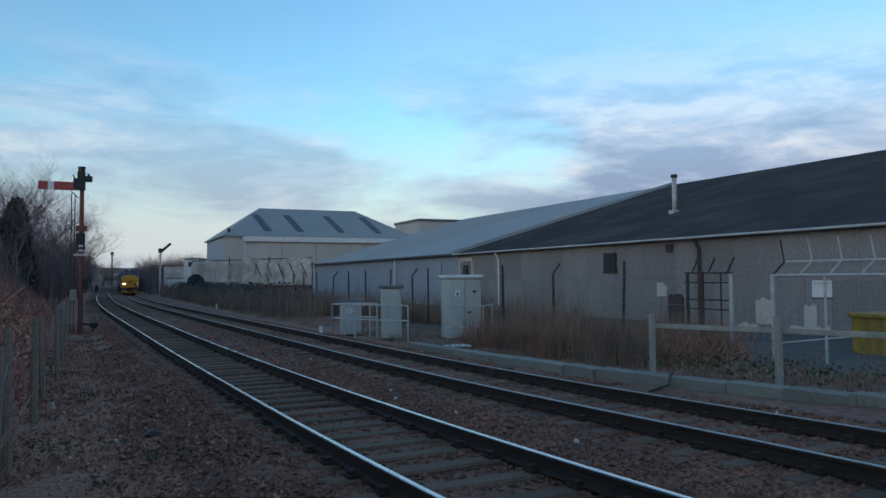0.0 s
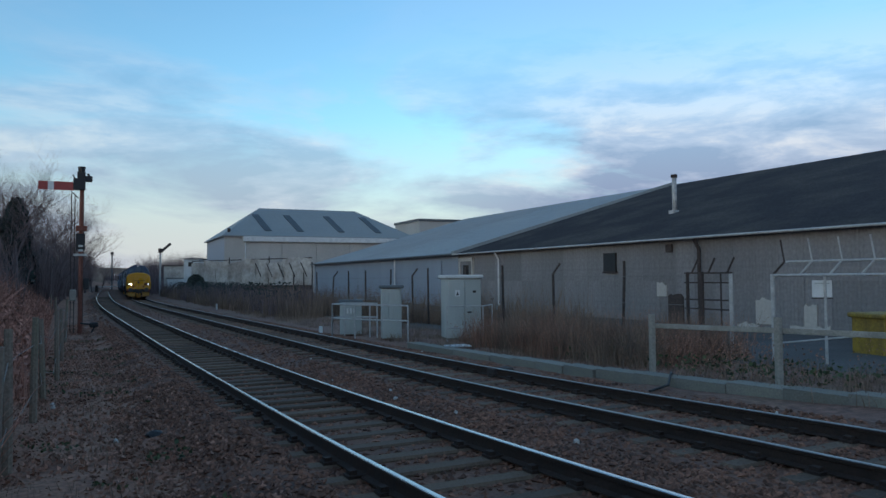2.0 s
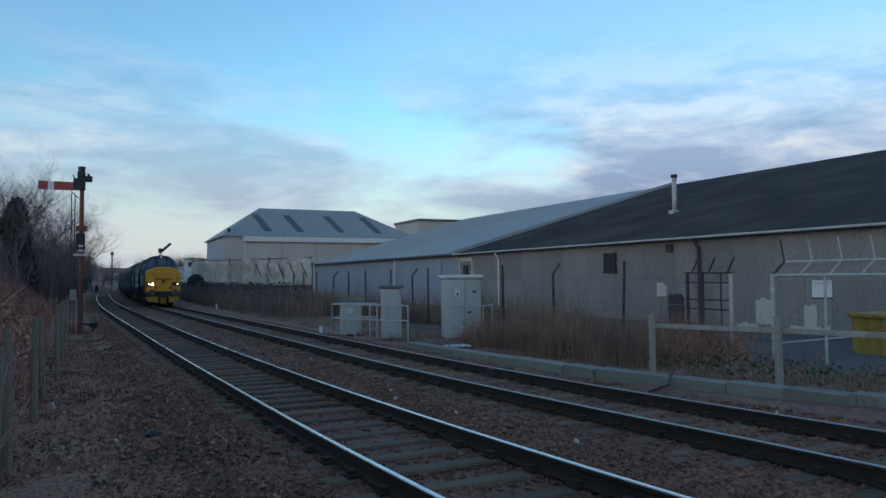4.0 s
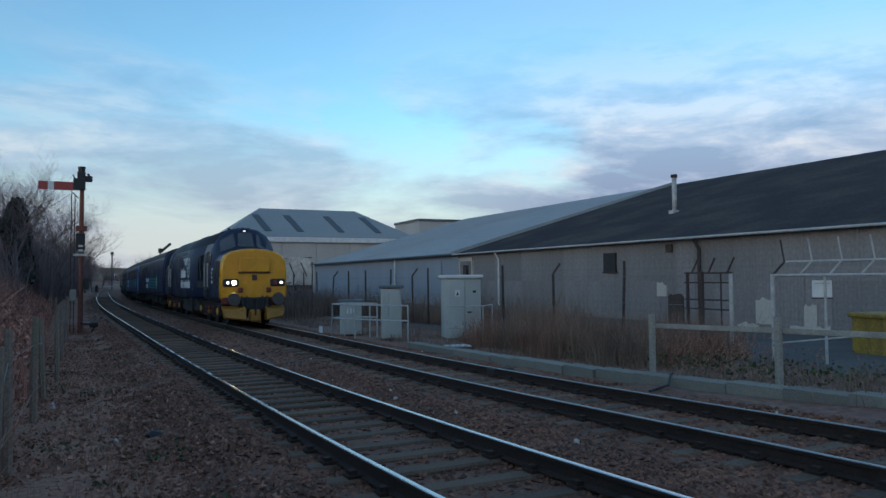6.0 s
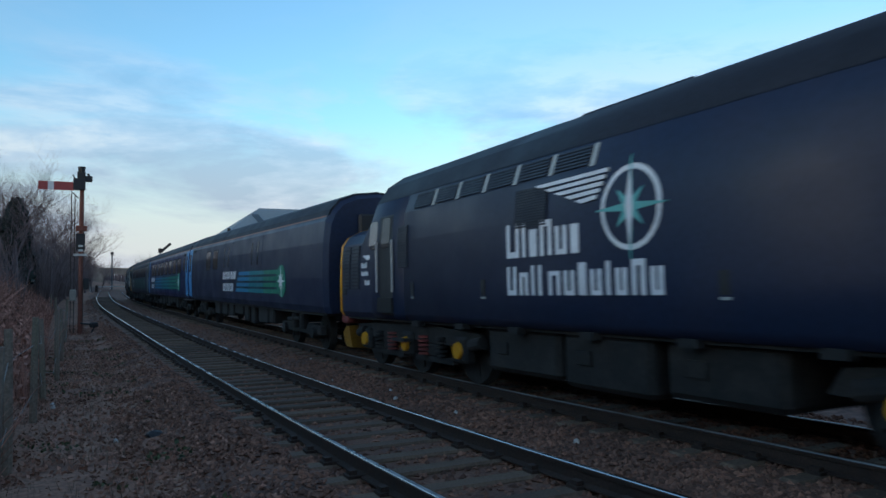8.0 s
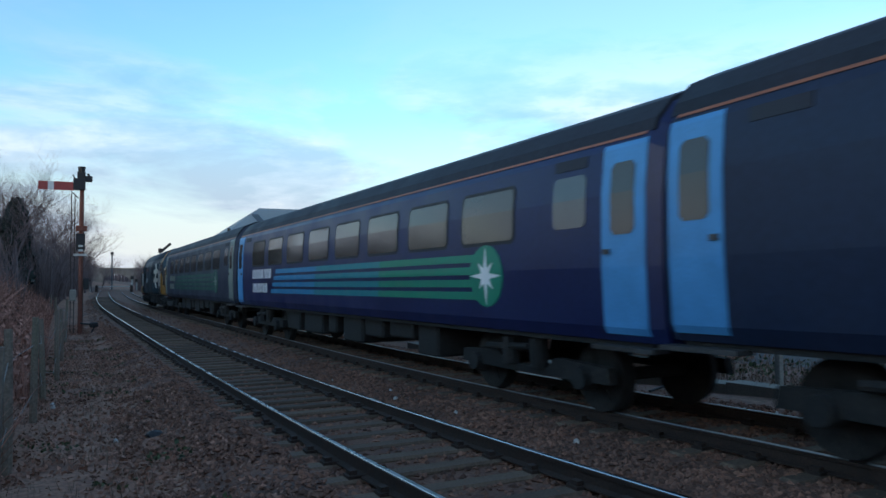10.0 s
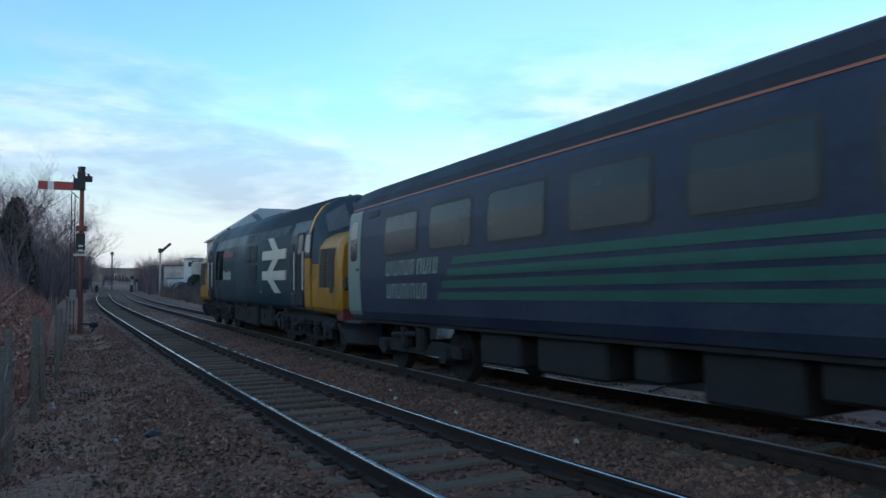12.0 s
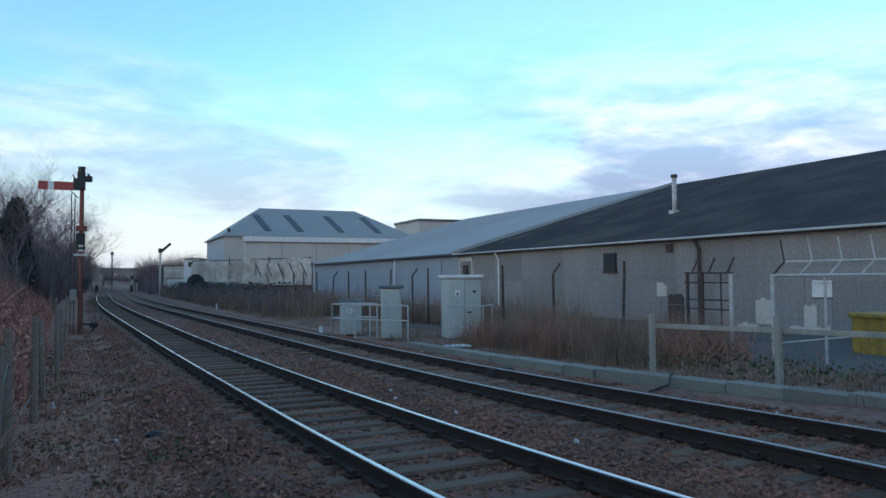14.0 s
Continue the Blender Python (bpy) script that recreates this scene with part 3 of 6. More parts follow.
def pale_shed():
    t = thing("pale_blue_shed", "long low shed with pale blue walls and light grey roof", "shed", m=SHED)
    bm = bmesh.new()
    box(bm, -36, -0.05, 0.10, 0.3, -0.3, EAVE)
    box(bm, -36, -0.05, 2 * HALF - 0.2, 2 * HALF, -0.3, EAVE)
    gable(bm, -35.85)
    part("wall", bm, M["blue_wall"], t)
    me = corrugated("wall_sheet", 1.0, EAVE + 0.25, 0.2, 0.014, M["blue_wall"])
    for i in range(36):
        ob = new("wall_sheet", me)
        ob.parent, ob.matrix_basis = t, pose(-36 + i, 0.075, -0.25)
    slope_roof("roof", -36.3, 0.0, M["pale_roof"], t, "light grey corrugated roof", pitch=0.25)
    part("gutter", tb((-36.2, -0.42, EAVE), (0, -0.42, EAVE), 0.08), M["gutter"], t, "dark eaves gutter")
    part("downpipe", tb((-11.4, -0.12, 0.0), (-11.4, -0.12, EAVE - 0.1), 0.06), M["white"], t)
    part("door", bx(-5.2, -2.6, -0.03, 0.06, -0.2, 3.2), M["blue_wall"], t, "pale blue sliding door")
    return t


def hangar():
    m = Matrix.Translation((-30.9, 103, 0)) @ Matrix.Rotation(radians(25), 4, "Z")
    t = thing("hipped_hangar", "tall cream shed with a grey hipped sheet roof", "shed", m=m)
    L, W, E, R = 29.0, 20.0, 8.2, 13.2
    part("side_wall", bx(-0.05, 0.2, 0.3, W, -0.3, E), M["blue_wall"], t, "pale blue end wall")
    bm = bmesh.new()
    box(bm, 0, L, 0.05, 0.3, -0.3, E), box(bm, L - 0.2, L, 0.3, W, -0.3, E), box(bm, 0.2, L - 0.2, W - 0.2, W, -0.3, E)
    part("wall", bm, M["cream"], t)
    part("corner_post", bx(-0.15, 2.6, -0.10, 0.05, -0.3, E - 0.05), M["cream"], t)
    for i in range(5):
        part("door_panel", bx(2.9 + i * 5.15, 7.95 + i * 5.15, -0.06, 0.04, -0.2, E - 0.9), M["cream"], t, "cream sliding door leaf")
    part("fascia", bx(2.4, L + 0.3, -0.55, 0.0, E - 0.85, E - 0.1, bevel=0.05), M["white"], t, "white door track fascia")
    part("downpipe", tb((2.75, -0.12, 0), (2.75, -0.12, E - 0.9), 0.10), M["white"], t)
    o = 0.5
    hx = 6.6
    v = [(-o, -o, E), (L + o, -o, E), (L + o, W + o, E), (-o, W + o, E), (hx, W / 2, R), (L - hx, W / 2, R)]
    bm = bmesh.new()
    vs = [bm.verts.new(p) for p in v] + [bm.verts.new((p[0], p[1], p[2] - 0.12)) for p in v[:4]]
    for q in ((0, 1, 5, 4), (1, 2, 5), (2, 3, 4, 5), (3, 0, 4), (9, 8, 7, 6), (0, 6, 7, 1), (1, 7, 8, 2), (2, 8, 9, 3), (3, 9, 6, 0)):
        bm.faces.new([vs[i] for i in q])
    roof = part("roof", bm, M["hangar_roof"], t, "grey hipped sheet roof")
    sl = (R - E) / (W / 2 + o)
    for x in (5.8, 10.6, 17.0, 23.0):
        bm = bmesh.new()
        pts = [(x, 1.2), (x + 1.0, 1.2), (x + 0.2, 7.2), (x - 0.8, 7.2)]
        vv = [bm.verts.new((a, b, E + (b + o) * sl + h)) for h in (0.02, 0.10) for a, b in pts]
        for q in ((3, 2, 1, 0), (4, 5, 6, 7), (0, 1, 5, 4), (1, 2, 6, 5), (2, 3, 7, 6), (3, 0, 4, 7)):
            bm.faces.new([vv[i] for i in q])
        part("rooflight", bm, M["rooflight"], roof, "dark translucent rooflight")
    part("stub_flue", tb((0.6, 0.8, E), (0.6, 0.8, E + 1.1), 0.22), M["rust"], t)
    return t


def far_block():
    m = Matrix.Translation((-4.3, 132, 0)) @ Matrix.Rotation(radians(25), 4, "Z")
    t = thing("flat_roofed_block", "plain grey flat-roofed building behind the sheds", "building", m=m)
    part("wall", bx(0, 16, 0, 12, -0.3, 12.3), M["cream"], t)
    part("parapet", bx(-0.2, 16.2, -0.2, 12.2, 12.3, 12.75), M["gutter"], t, "dark parapet capping")
    t2 = thing("low_dark_shed", "low dark roofed shed between the larger sheds", "shed", m=Matrix.Translation((-9.5, 118, 0)) @ Matrix.Rotation(radians(25), 4, "Z"))
    part("wall", bx(0, 9, 0, 8, -0.3, 7.6), M["asb_wall"], t2)
    part("roof", bx(-0.3, 9.3, -0.3, 8.3, 7.6, 8.0), M["gutter"], t2)


dark_shed(), pale_shed(), hangar(), far_block()


# ---- lineside equipment ----
def turned(x, y, z, deg):
    return Matrix.Translation((x, y, z)) @ Matrix.Rotation(radians(deg), 4, "Z")


def relay_cabinet():
    t = thing("relay_cabinet", "tall grey-green steel relay cabinet with double doors", "equipment cabinet", m=turned(0.62, 25.7, -0.2, 19))
    w, d, h = 0.62, 0.36, 2.12
    part("body", bx(-w, w, -d, d, 0.06, h, bevel=0.015), M["cabinet"], t)
    part("plinth", bx(-w + 0.03, w - 0.03, -d + 0.03, d - 0.03, -0.15, 0.07), M["kerb"], t, "concrete plinth")
    part("lid", bx(-w - 0.09, w + 0.07, -d - 0.09, d + 0.07, h, h + 0.13, bevel=0.03), M["white"], t, "pale overhanging lid")
    for a, b in ((-w + 0.03, -0.01), (0.01, w - 0.03)):
        dr = part("door", bx(a, b, -d - 0.025, -d + 0.01, 0.14, h - 0.05, bevel=0.008), M["cabinet"], t, "flat steel door")
        part("hinge", bx(a if a < 0 else b - 0.03, a + 0.03 if a < 0 else b, -d - 0.04, -d - 0.02, 1.55, 1.68), M["galv"], dr)
    part("handle", bx(0.10, 0.24, -d - 0.06, -d - 0.02, 0.92, 0.97, bevel=0.008), M["black"], t, "black handle")
    p = part("warning_plate", bx(-0.36, -0.18, -d - 0.034, -d - 0.02, 1.50, 1.72), M["white"], t, "small white warning plate")
    part("warning_mark", prism(bmesh.new(), [(-0.32, 1.54), (-0.22, 1.54), (-0.27, 1.68)], "y", -d - 0.040, -d - 0.03), M["black"], p)
    part("stain", bx(0.30, 0.42, -d - 0.03, -d - 0.02, 1.62, 1.70), M["rust"], t)


def small_cabinets():
    t = thing("location_case", "weathered grey narrow steel location case", "equipment cabinet", m=turned(-1.9, 26.4, -0.2, 8))
    part("body", bx(-0.36, 0.36, -0.3, 0.3, 0.0, 1.78, bevel=0.015), M["cabinet"], t)
    part("lid", bx(-0.44, 0.44, -0.38, 0.38, 1.78, 1.90, bevel=0.03), M["gutter"], t, "dark sloping lid")
    for a, b in ((-0.33, -0.12), (-0.10, 0.33)):
        part("door", bx(a, b, -0.325, -0.29, 0.1, 1.7, bevel=0.008), M["cabinet"], t)
    t = thing("transformer_box", "squat grey steel box with pale label marks", "equipment cabinet", m=turned(-3.62, 28.4, -0.2, 8))
    part("body", bx(-0.42, 0.42, -0.3, 0.3, 0.0, 1.22, bevel=0.02), M["cabinet"], t)
    part("lid", bx(-0.47, 0.47, -0.35, 0.35, 1.22, 1.32, bevel=0.03), M["gutter"], t, "dark lid")
    for k in range(3):
        part("label_bar", bx(-0.16 + k * 0.13, -0.09 + k * 0.13, -0.315, -0.295, 0.80, 1.0), M["white"], t, "white marking bar")


def handrail(name, label, pts, h, mids=(0.5,), r=0.028):
    """Tubular guard rail along plan points."""
    t = thing(name, label, "guard rail", "tubular guard rails by the cabinets")
    for p in pts:
        part("post", tb((p[0], p[1], -0.45), (p[0], p[1], h), r), M["galv"], t)
    for a, b in zip(pts[:-1], pts[1:]):
        part("top_rail", tb((*a, h), (*b, h), r), M["galv"], t)
        for k in mids:
            part("mid_rail", tb((*a, h * k), (*b, h * k), r), M["galv"], t)
    return t


relay_cabinet(), small_cabinets()
handrail("guard_rail", "galvanised tubular guard rail in front of the cabinets", [(-4.05, 26.5), (-3.15, 25.85), (-1.20, 24.5)], 1.02)
handrail("guard_rail", "galvanised tubular guard rail beside the squat box", [(-4.05, 26.5), (-3.75, 27.6), (-2.75, 27.2), (-2.45, 26.9)], 1.02)
handrail("guard_rail", "galvanised tubular rail round the relay cabinet", [(0.12, 24.7), (1.35, 24.9), (1.75, 26.2)], 0.98, mids=(0.25,), r=0.02)


def marker_post(s, o):
    t = thing("marker_post", "short white lineside marker post", "marker post", m=along(s, o, -0.35))
    part("post", bx(-0.06, 0.06, -0.06, 0.06, 0, 0.5, bevel=0.02), M["white"], t)


marker_post(53, 7.6), marker_post(23.4, 5.95)
lid = thing("manhole_cover", "small pale concrete cover in the verge", "manhole cover", m=along(16.2, 7.9, -0.19))
part("slab", bx(-0.35, 0.35, -0.25, 0.25, 0, 0.05, bevel=0.01), M["white"], lid)


def timber_fence():
    t = thing("post_and_rail_fence", "short pale wooden post and rail fence", "fence")
    posts = [(4.16, 14.55, 0.03), (5.53, 12.05, 0.10), (6.95, 9.45, 0.16)]
    for x, y, z in posts:
        bm = bx(-0.052, 0.052, -0.05, 0.05, -0.3, 1.16, bevel=0.01)
        p = part("post", bm, M["new_wood"], t, "pale square fence post")
        p.matrix_basis = turned(x, y, z, 28)
    for (x0, y0, z0), (x1, y1, z1), h in ((posts[0], posts[1], 0.93), (posts[1], posts[2], 0.93)):
        a, b = Vector((x0 + 0.07, y0 + 0.06, z0 + h)), Vector((x1 + 0.07, y1 + 0.06, z1 + h))
        d = b - a
        bm = bx(-0.02, 0.02, -d.length / 2, d.length / 2, -0.045, 0.045, bevel=0.006)
        p = part("rail", bm, M["new_wood"], t, "weathered flat rail")
        p.matrix_basis = Matrix.Translation((a + b) / 2) @ d.to_track_quat("Y", "Z").to_matrix().to_4x4()


timber_fence()

FENCE_P, FENCE_D = Vector((7.43, 16.4, 0)), Vector((-0.4355, 0.9002, 0))


def fence_at(t, z=0.0):
    p = FENCE_P + FENCE_D * t
    return Vector((p.x, p.y, z))


def security_fence():
    f = thing("cranked_security_fence", "rusty chain-link fence posts with cranked tops", "fence")
    out = Vector((-0.9002, -0.4355, 0))
    for i, t in enumerate((5.2, 8.6, 11.9, 15.2, 18.6, 20.4, 23.5, 27.0, 30.0, 33.4, 36.8, 40.2, 43.6)):
        bm = bmesh.new()
        lean = Vector((0.10 if i % 3 == 0 else -0.03, 0.05, 0))
        tube(bm, fence_at(t, -0.4), fence_at(t, 2.05) + lean, 0.045, seg=6)
        if i % 4 == 1:
            tube(bm, fence_at(t, 2.05) + lean, fence_at(t, 2.4) + lean + out * -0.28, 0.04, seg=6)
        else:
            tube(bm, fence_at(t, 2.05) + lean, fence_at(t, 2.4) + lean, 0.042, seg=6)
        part("post", bm, M["rust"], f, "dark cranked angle post")
    for z in (0.5, 1.2, 1.95):
        part("strand", tb(fence_at(2.2, z), fence_at(43.6, z), 0.006, seg=4), M["wire"], f)
    # gate leaf and its frame
    g = thing("yard_gate", "tubular steel yard gate frame with rusty bars", "gate")
    for t, h, r, mt in ((1.19, 2.0, 0.05, "galv"), (2.6, 2.05, 0.045, "rust"), (2.13, 2.05, 0.065, "rust")):
        part("post", tb(fence_at(t, -0.2), fence_at(t, h), r), M[mt], g)
    for z in (2.02, 1.78, 1.35, 1.12):
        part("bar", tb(fence_at(1.15, z), fence_at(2.7, z), 0.019), M["rust"], g, "rusty crossbar")
    for t in (1.3, 1.9, 2.45):
        part("arm", tb(fence_at(t, 2.02), fence_at(t - 0.22, 2.38), 0.022), M["rust"], g)
    part("upright", tb(fence_at(1.5, 0.6), fence_at(1.5, 2.0), 0.02), M["rust"], g)
    # frame with cranked arms beside the gate
    h = thing("cranked_fence_frame", "galvanised fence frame with cranked barbed-wire arms", "fence")
    part("post", tb(fence_at(0, -0.2), fence_at(0, 1.98), 0.05), M["galv"], h)
    for p in ((-1.3,), (-2.75,), (-4.0,)):
        part("post", tb(fence_at(p[0], -0.2), fence_at(p[0], 1.98), 0.03), M["galv"], h)
    part("rail", tb(fence_at(0, 1.95), fence_at(-5.5, 1.95), 0.032), M["galv"], h)
    part("rail", tb(fence_at(-0.25, 2.25) - out * 0.15, fence_at(-5.6, 2.25) - out * 0.15, 0.026), M["galv"], h)
    for t in (0.0, -0.7, -1.4, -2.1, -2.8, -3.5):
        bm = bmesh.new()
        tube(bm, fence_at(t, 1.95), fence_at(t - 0.2, 2.25) - out * 0.15, 0.024)
        tube(bm, fence_at(t - 0.2, 2.25) - out * 0.15, fence_at(t - 0.15, 2.75) - out * 0.1, 0.018)
        part("arm", bm, M["galv"] if t else M["rust"], h)
    part("brace", tb(fence_at(-0.2, 0.45), fence_at(-2.2, 0.75), 0.018), M["galv"], h)
    sg = thing("notice_board", "blank white notice board wired to the fence", "sign", m=Matrix.Translation(fence_at(-1.22, 1.66)) @ Matrix.Rotation(radians(-18), 4, "Z"))
    part("panel", bx(-0.19, 0.19, -0.05, -0.03, -0.18, 0.18), M["white"], sg)
    part("edge", bx(-0.2, 0.2, -0.045, -0.02, -0.21, -0.18), M["rust"], sg)
    for k in range(1):
        part("text_bar", bx(-0.14, 0.14 - 0.04 * k, -0.054, -0.049, 0.10 - k * 0.09, 0.125 - k * 0.09), M["cabinet"], sg, "faint grey text bar")


security_fence()


def skip_bin():
    t = thing("yellow_stillage", "dirty yellow ribbed steel bin on a blue tray", "storage bin", m=turned(11.25, 17.3, -0.12, 5))
    part("body", bx(-1.25, 1.25, -0.6, 0.6, 0.06, 1.08, bevel=0.03), M["yellow_bin"], t)
    part("rim", bx(-1.32, 1.32, -0.67, 0.67, 1.04, 1.16, bevel=0.03), M["yellow_bin"], t, "rolled rim")
    for k in range(7):
        part("rib", bx(-1.2 + k * 0.38, -1.12 + k * 0.38, -0.66, -0.6, 0.1, 1.05), M["yellow_bin"], t)
    # no slot is cut: a dark strip on the front paints a shadowed gap
    part("inner_shadow_gap", bx(-1.0, 1.0, -0.62, -0.6, 0.85, 1.0), M["rust"], t, "dark strip painted as a shadowed gap")
    b = thing("blue_tray", "low blue plastic tray on the yard floor", "tray", m=turned(10.6, 15.6, -0.10, 5))
    part("body", bx(-1.0, 1.4, -0.4, 0.4, -0.08, 0.12, bevel=0.03), M["blue_bin"], b)


skip_bin()


# ---- signals ----
def semaphore():
    base = at(33.2, -1.98, -0.45)
    t = thing("semaphore_signal", "tall faded red semaphore signal post with horizontal red arm", "signal", m=Matrix.Translation(base) @ Matrix.Rotation(radians(26.6), 4, "Z"))
    part("post", tb((0, 0, -0.3), (0.02, 0, 7.0), 0.108, 0.088, seg=8), M["red_post"], t, "faded red and rusty post")
    arm = part("arm", bx(-1.70, -0.28, -0.16, -0.13, 6.42, 6.80, bevel=0.006), M["signal_red"], t, "red enamel signal arm")
    part("stripe", bx(-1.33, -1.10, -0.166, -0.158, 6.42, 6.80), M["white"], arm, "white stripe")
    bm = bmesh.new()
    box(bm, -0.34, 0.16, -0.2, 0.02, 6.45, 6.98, bevel=0.03), box(bm, -0.18, 0.16, -0.1, 0.1, 6.9, 7.32, bevel=0.04)
    tube(bm, (0.0, 0, 7.25), (0.0, 0, 7.52), 0.13, 0.16, seg=8)
    part("spectacle", bm, M["black"], t, "black arm pivot and spectacle")
    bm = bmesh.new()
    box(bm, 0.14, 0.44, -0.1, 0.12, 6.85, 7.12, bevel=0.04)
    part("lamp", bm, M["black"], t, "black signal lamp")
    part("lamp_chimney", tb((0.30, 0, 7.1), (0.26, 0, 7.22), 0.05), M["black"], t)
    part("stay", tb((-0.42, 0.04, 6.4), (-0.1, 0.02, 6.1), 0.02), M["black"], t)
    part("hook", tb((-0.26, 0, 6.95), (-0.36, 0, 7.15), 0.025), M["black"], t)
    for sx in (-0.26, -0.40):
        part("ladder_rail", tb((sx, 0.22, -0.2), (sx, 0.22, 6.3), 0.018), M["rust"], t, "rusty ladder rail")
    for k in range(20):
        part("rung", tb((-0.40, 0.22, 0.2 + k * 0.3), (-0.26, 0.22, 0.2 + k * 0.3), 0.010, seg=5), M["rust"], t)
    part("band", bx(-0.22, 0.24, -0.16, 0.16, 4.62, 4.86, bevel=0.02), M["red_post"], t, "orange-red bracket")
    pl = part("number_plate", bx(-0.2, 0.17, -0.17, -0.14, 3.75, 4.5), M["black"], t, "black plate")
    for z in (3.60, 3.80):
        part("plate_bar", bx(-0.10, 0.08, -0.185, -0.172, z + 0.1, z + 0.19), M["cabinet"], pl, "pale bar")
    part("shelf", bx(-0.3, 0.24, -0.2, 0.16, 3.5, 3.6), M["galv"], t)
    part("detector_box", bx(-0.44, -0.16, -0.2, 0.1, 1.5, 2.0, bevel=0.03), M["new_wood"], t, "weathered pale box")
    part("telephone_box", bx(0.12, 0.34, -0.14, 0.12, 2.0, 2.5, bevel=0.03), M["black"], t)
    bm = bmesh.new()
    tube(bm, (0.0, -0.1, 0.5), (0.5, -0.1, 0.42), 0.04), box(bm, 0.38, 0.74, -0.2, 0.0, 0.3, 0.52, bevel=0.04), tube(bm, (0.62, -0.1, 0.4), (0.45, -0.1, 0.05), 0.03)
    part("balance_weight", bm, M["black"], t, "black balance weight lever")
    part("signal_wire", tb((0.1, -0.15, 0.5), (0.1, -0.15, 6.5), 0.012, seg=5), M["rust"], t)

    base = at(110.4, 8.25, -0.4)
    t = thing("semaphore_signal", "distant semaphore signal with its arm raised", "signal", m=Matrix.Translation(base) @ Matrix.Rotation(radians(21), 4, "Z"))
    part("post", tb((0, 0, -0.3), (0, 0, 7.0), 0.16, 0.13, seg=8), M["galv"], t, "grey concrete post")
    bm = bmesh.new()
    box(bm, 0.15, 1.9, -0.03, 0.0, -0.19, 0.19, m=Matrix.Translation((0, -0.15, 6.4)) @ Matrix.Rotation(radians(-42), 4, "Y"))
    part("arm", bm, M["black"], t, "dark arm seen from behind")
    part("lamp", bx(-0.3, 0.3, -0.2, 0.15, 6.3, 6.95, bevel=0.05), M["rust"], t)


semaphore()


# ---- old wire fence on the path side ----
def wire_fence():
    t = thing("old_wire_fence", "leaning grey wooden posts with slack wire", "fence")
    rng = random.Random(21)
    tops = []
    for s, o in ((3.2, -3.0), (6.0, -3.08), (9.6, -3.02), (12.6, -2.98), (16.0, -2.80), (21.0, -2.72), (28, -2.62), (36, -2.9), (45, -3.2), (54, -3.4)):
        b = at(s, o, -0.5)
        h = rng.uniform(1.58, 1.75)
        lean = Vector((rng.uniform(-0.06, 0.10), rng.uniform(-0.05, 0.05), 0))
        bm = bmesh.new()
        tube(bm, b - Vector((0, 0, 0.2)), b + lean * 0.5 + Vector((0, 0, h * 0.5)), 0.058, 0.054, seg=7)
        tube(bm, b + lean * 0.5 + Vector((0, 0, h * 0.5)), b + lean + Vector((0, 0, h)), 0.054, 0.045, seg=7)
        part("post", bm, M["old_wood"], t, "split grey fence post")
        tops.append(b + lean)
    for a, b in zip(tops[:-1], tops[1:]):
        for z in (0.6, 1.3):
            mid = (a + b) / 2 + Vector((rng.uniform(-0.1, 0.1), 0, z - rng.uniform(0.03, 0.2)))
            bm = bmesh.new()
            tube(bm, a + Vector((0, 0, z)), mid, 0.005, seg=4), tube(bm, mid, b + Vector((0, 0, z)), 0.005, seg=4)
            part("wire", bm, M["wire"], t, "slack fence wire")


wire_fence()


# ---- dead growth ----
def stalks(name, label, category, pts, h0, h1, width, material, seed, lean=0.35):
    rng = np.random.default_rng(seed)
    pts = np.asarray(pts)
    k = len(pts)
    h = rng.uniform(h0, h1, k) * rng.uniform(0.5, 1.0, k)
    a = rng.uniform(0, 6.28, k)
    dx, dy = np.cos(a), np.sin(a)
    la, lm = rng.uniform(0, 6.28, k), rng.uniform(0, lean, k) * h
    w = width * rng.uniform(0.5, 1.3, k)
    v = np.zeros((k, 5, 3))
    for j, (f, ww) in enumerate(((0, 1), (0, -1), (0.55, 0.8), (0.55, -0.8), (1, 0))):
        bend = f ** 1.8
        v[:, j, 0] = pts[:, 0] + dx * w * ww * 0.5 + np.cos(la) * lm * bend
        v[:, j, 1] = pts[:, 1] + dy * w * ww * 0.5 + np.sin(la) * lm * bend
        v[:, j, 2] = pts[:, 2] - 0.05 + h * f
    i = (np.arange(k) * 5)[:, None]
    faces = [tuple(r) for r in (i + np.array([0, 1, 3, 2]))] + [tuple(r) for r in (i + np.array([2, 3, 4]))]
    return tagged(raw(name, v.reshape(-1, 3), faces, material), label, category, kind="stuff")


def leaves(name, label, category, pts, size, material, seed):
    rng = np.random.default_rng(seed)
    pts = np.asarray(pts)
    k = len(pts)
    u = rng.normal(size=(k, 3))
    u /= np.linalg.norm(u, axis=1)[:, None]
    q = np.cross(u, rng.normal(size=(k, 3)))
    q /= np.linalg.norm(q, axis=1)[:, None]
    sz = size * rng.uniform(0.5, 1.4, (k, 1))
    v = np.stack([pts - u * sz, pts + q * sz * 0.6, pts + u * sz, pts - q * sz * 0.6], 1)
    f = (np.arange(k) * 4)[:, None] + np.arange(4)
    return tagged(raw(name, v.reshape(-1, 3), f, material), label, category, kind="stuff")


def clumped(k, s0, s1, o0, o1, seed, dz=0.0, cut=-0.05, freq=0.5, power=1.3):
    p = bed_points(int(k * 2.2), s0, s1, o0, o1, dz, seed, power)
    keep = np.array([noise.noise((x * freq, y * freq, seed)) > cut for x, y, z in p])
    return p[keep][:k]


def raised(p, lo, hi, seed):
    rng = np.random.default_rng(seed)
    q = np.array(p)
    q[:, 2] += rng.uniform(lo, hi, len(q))
    return q


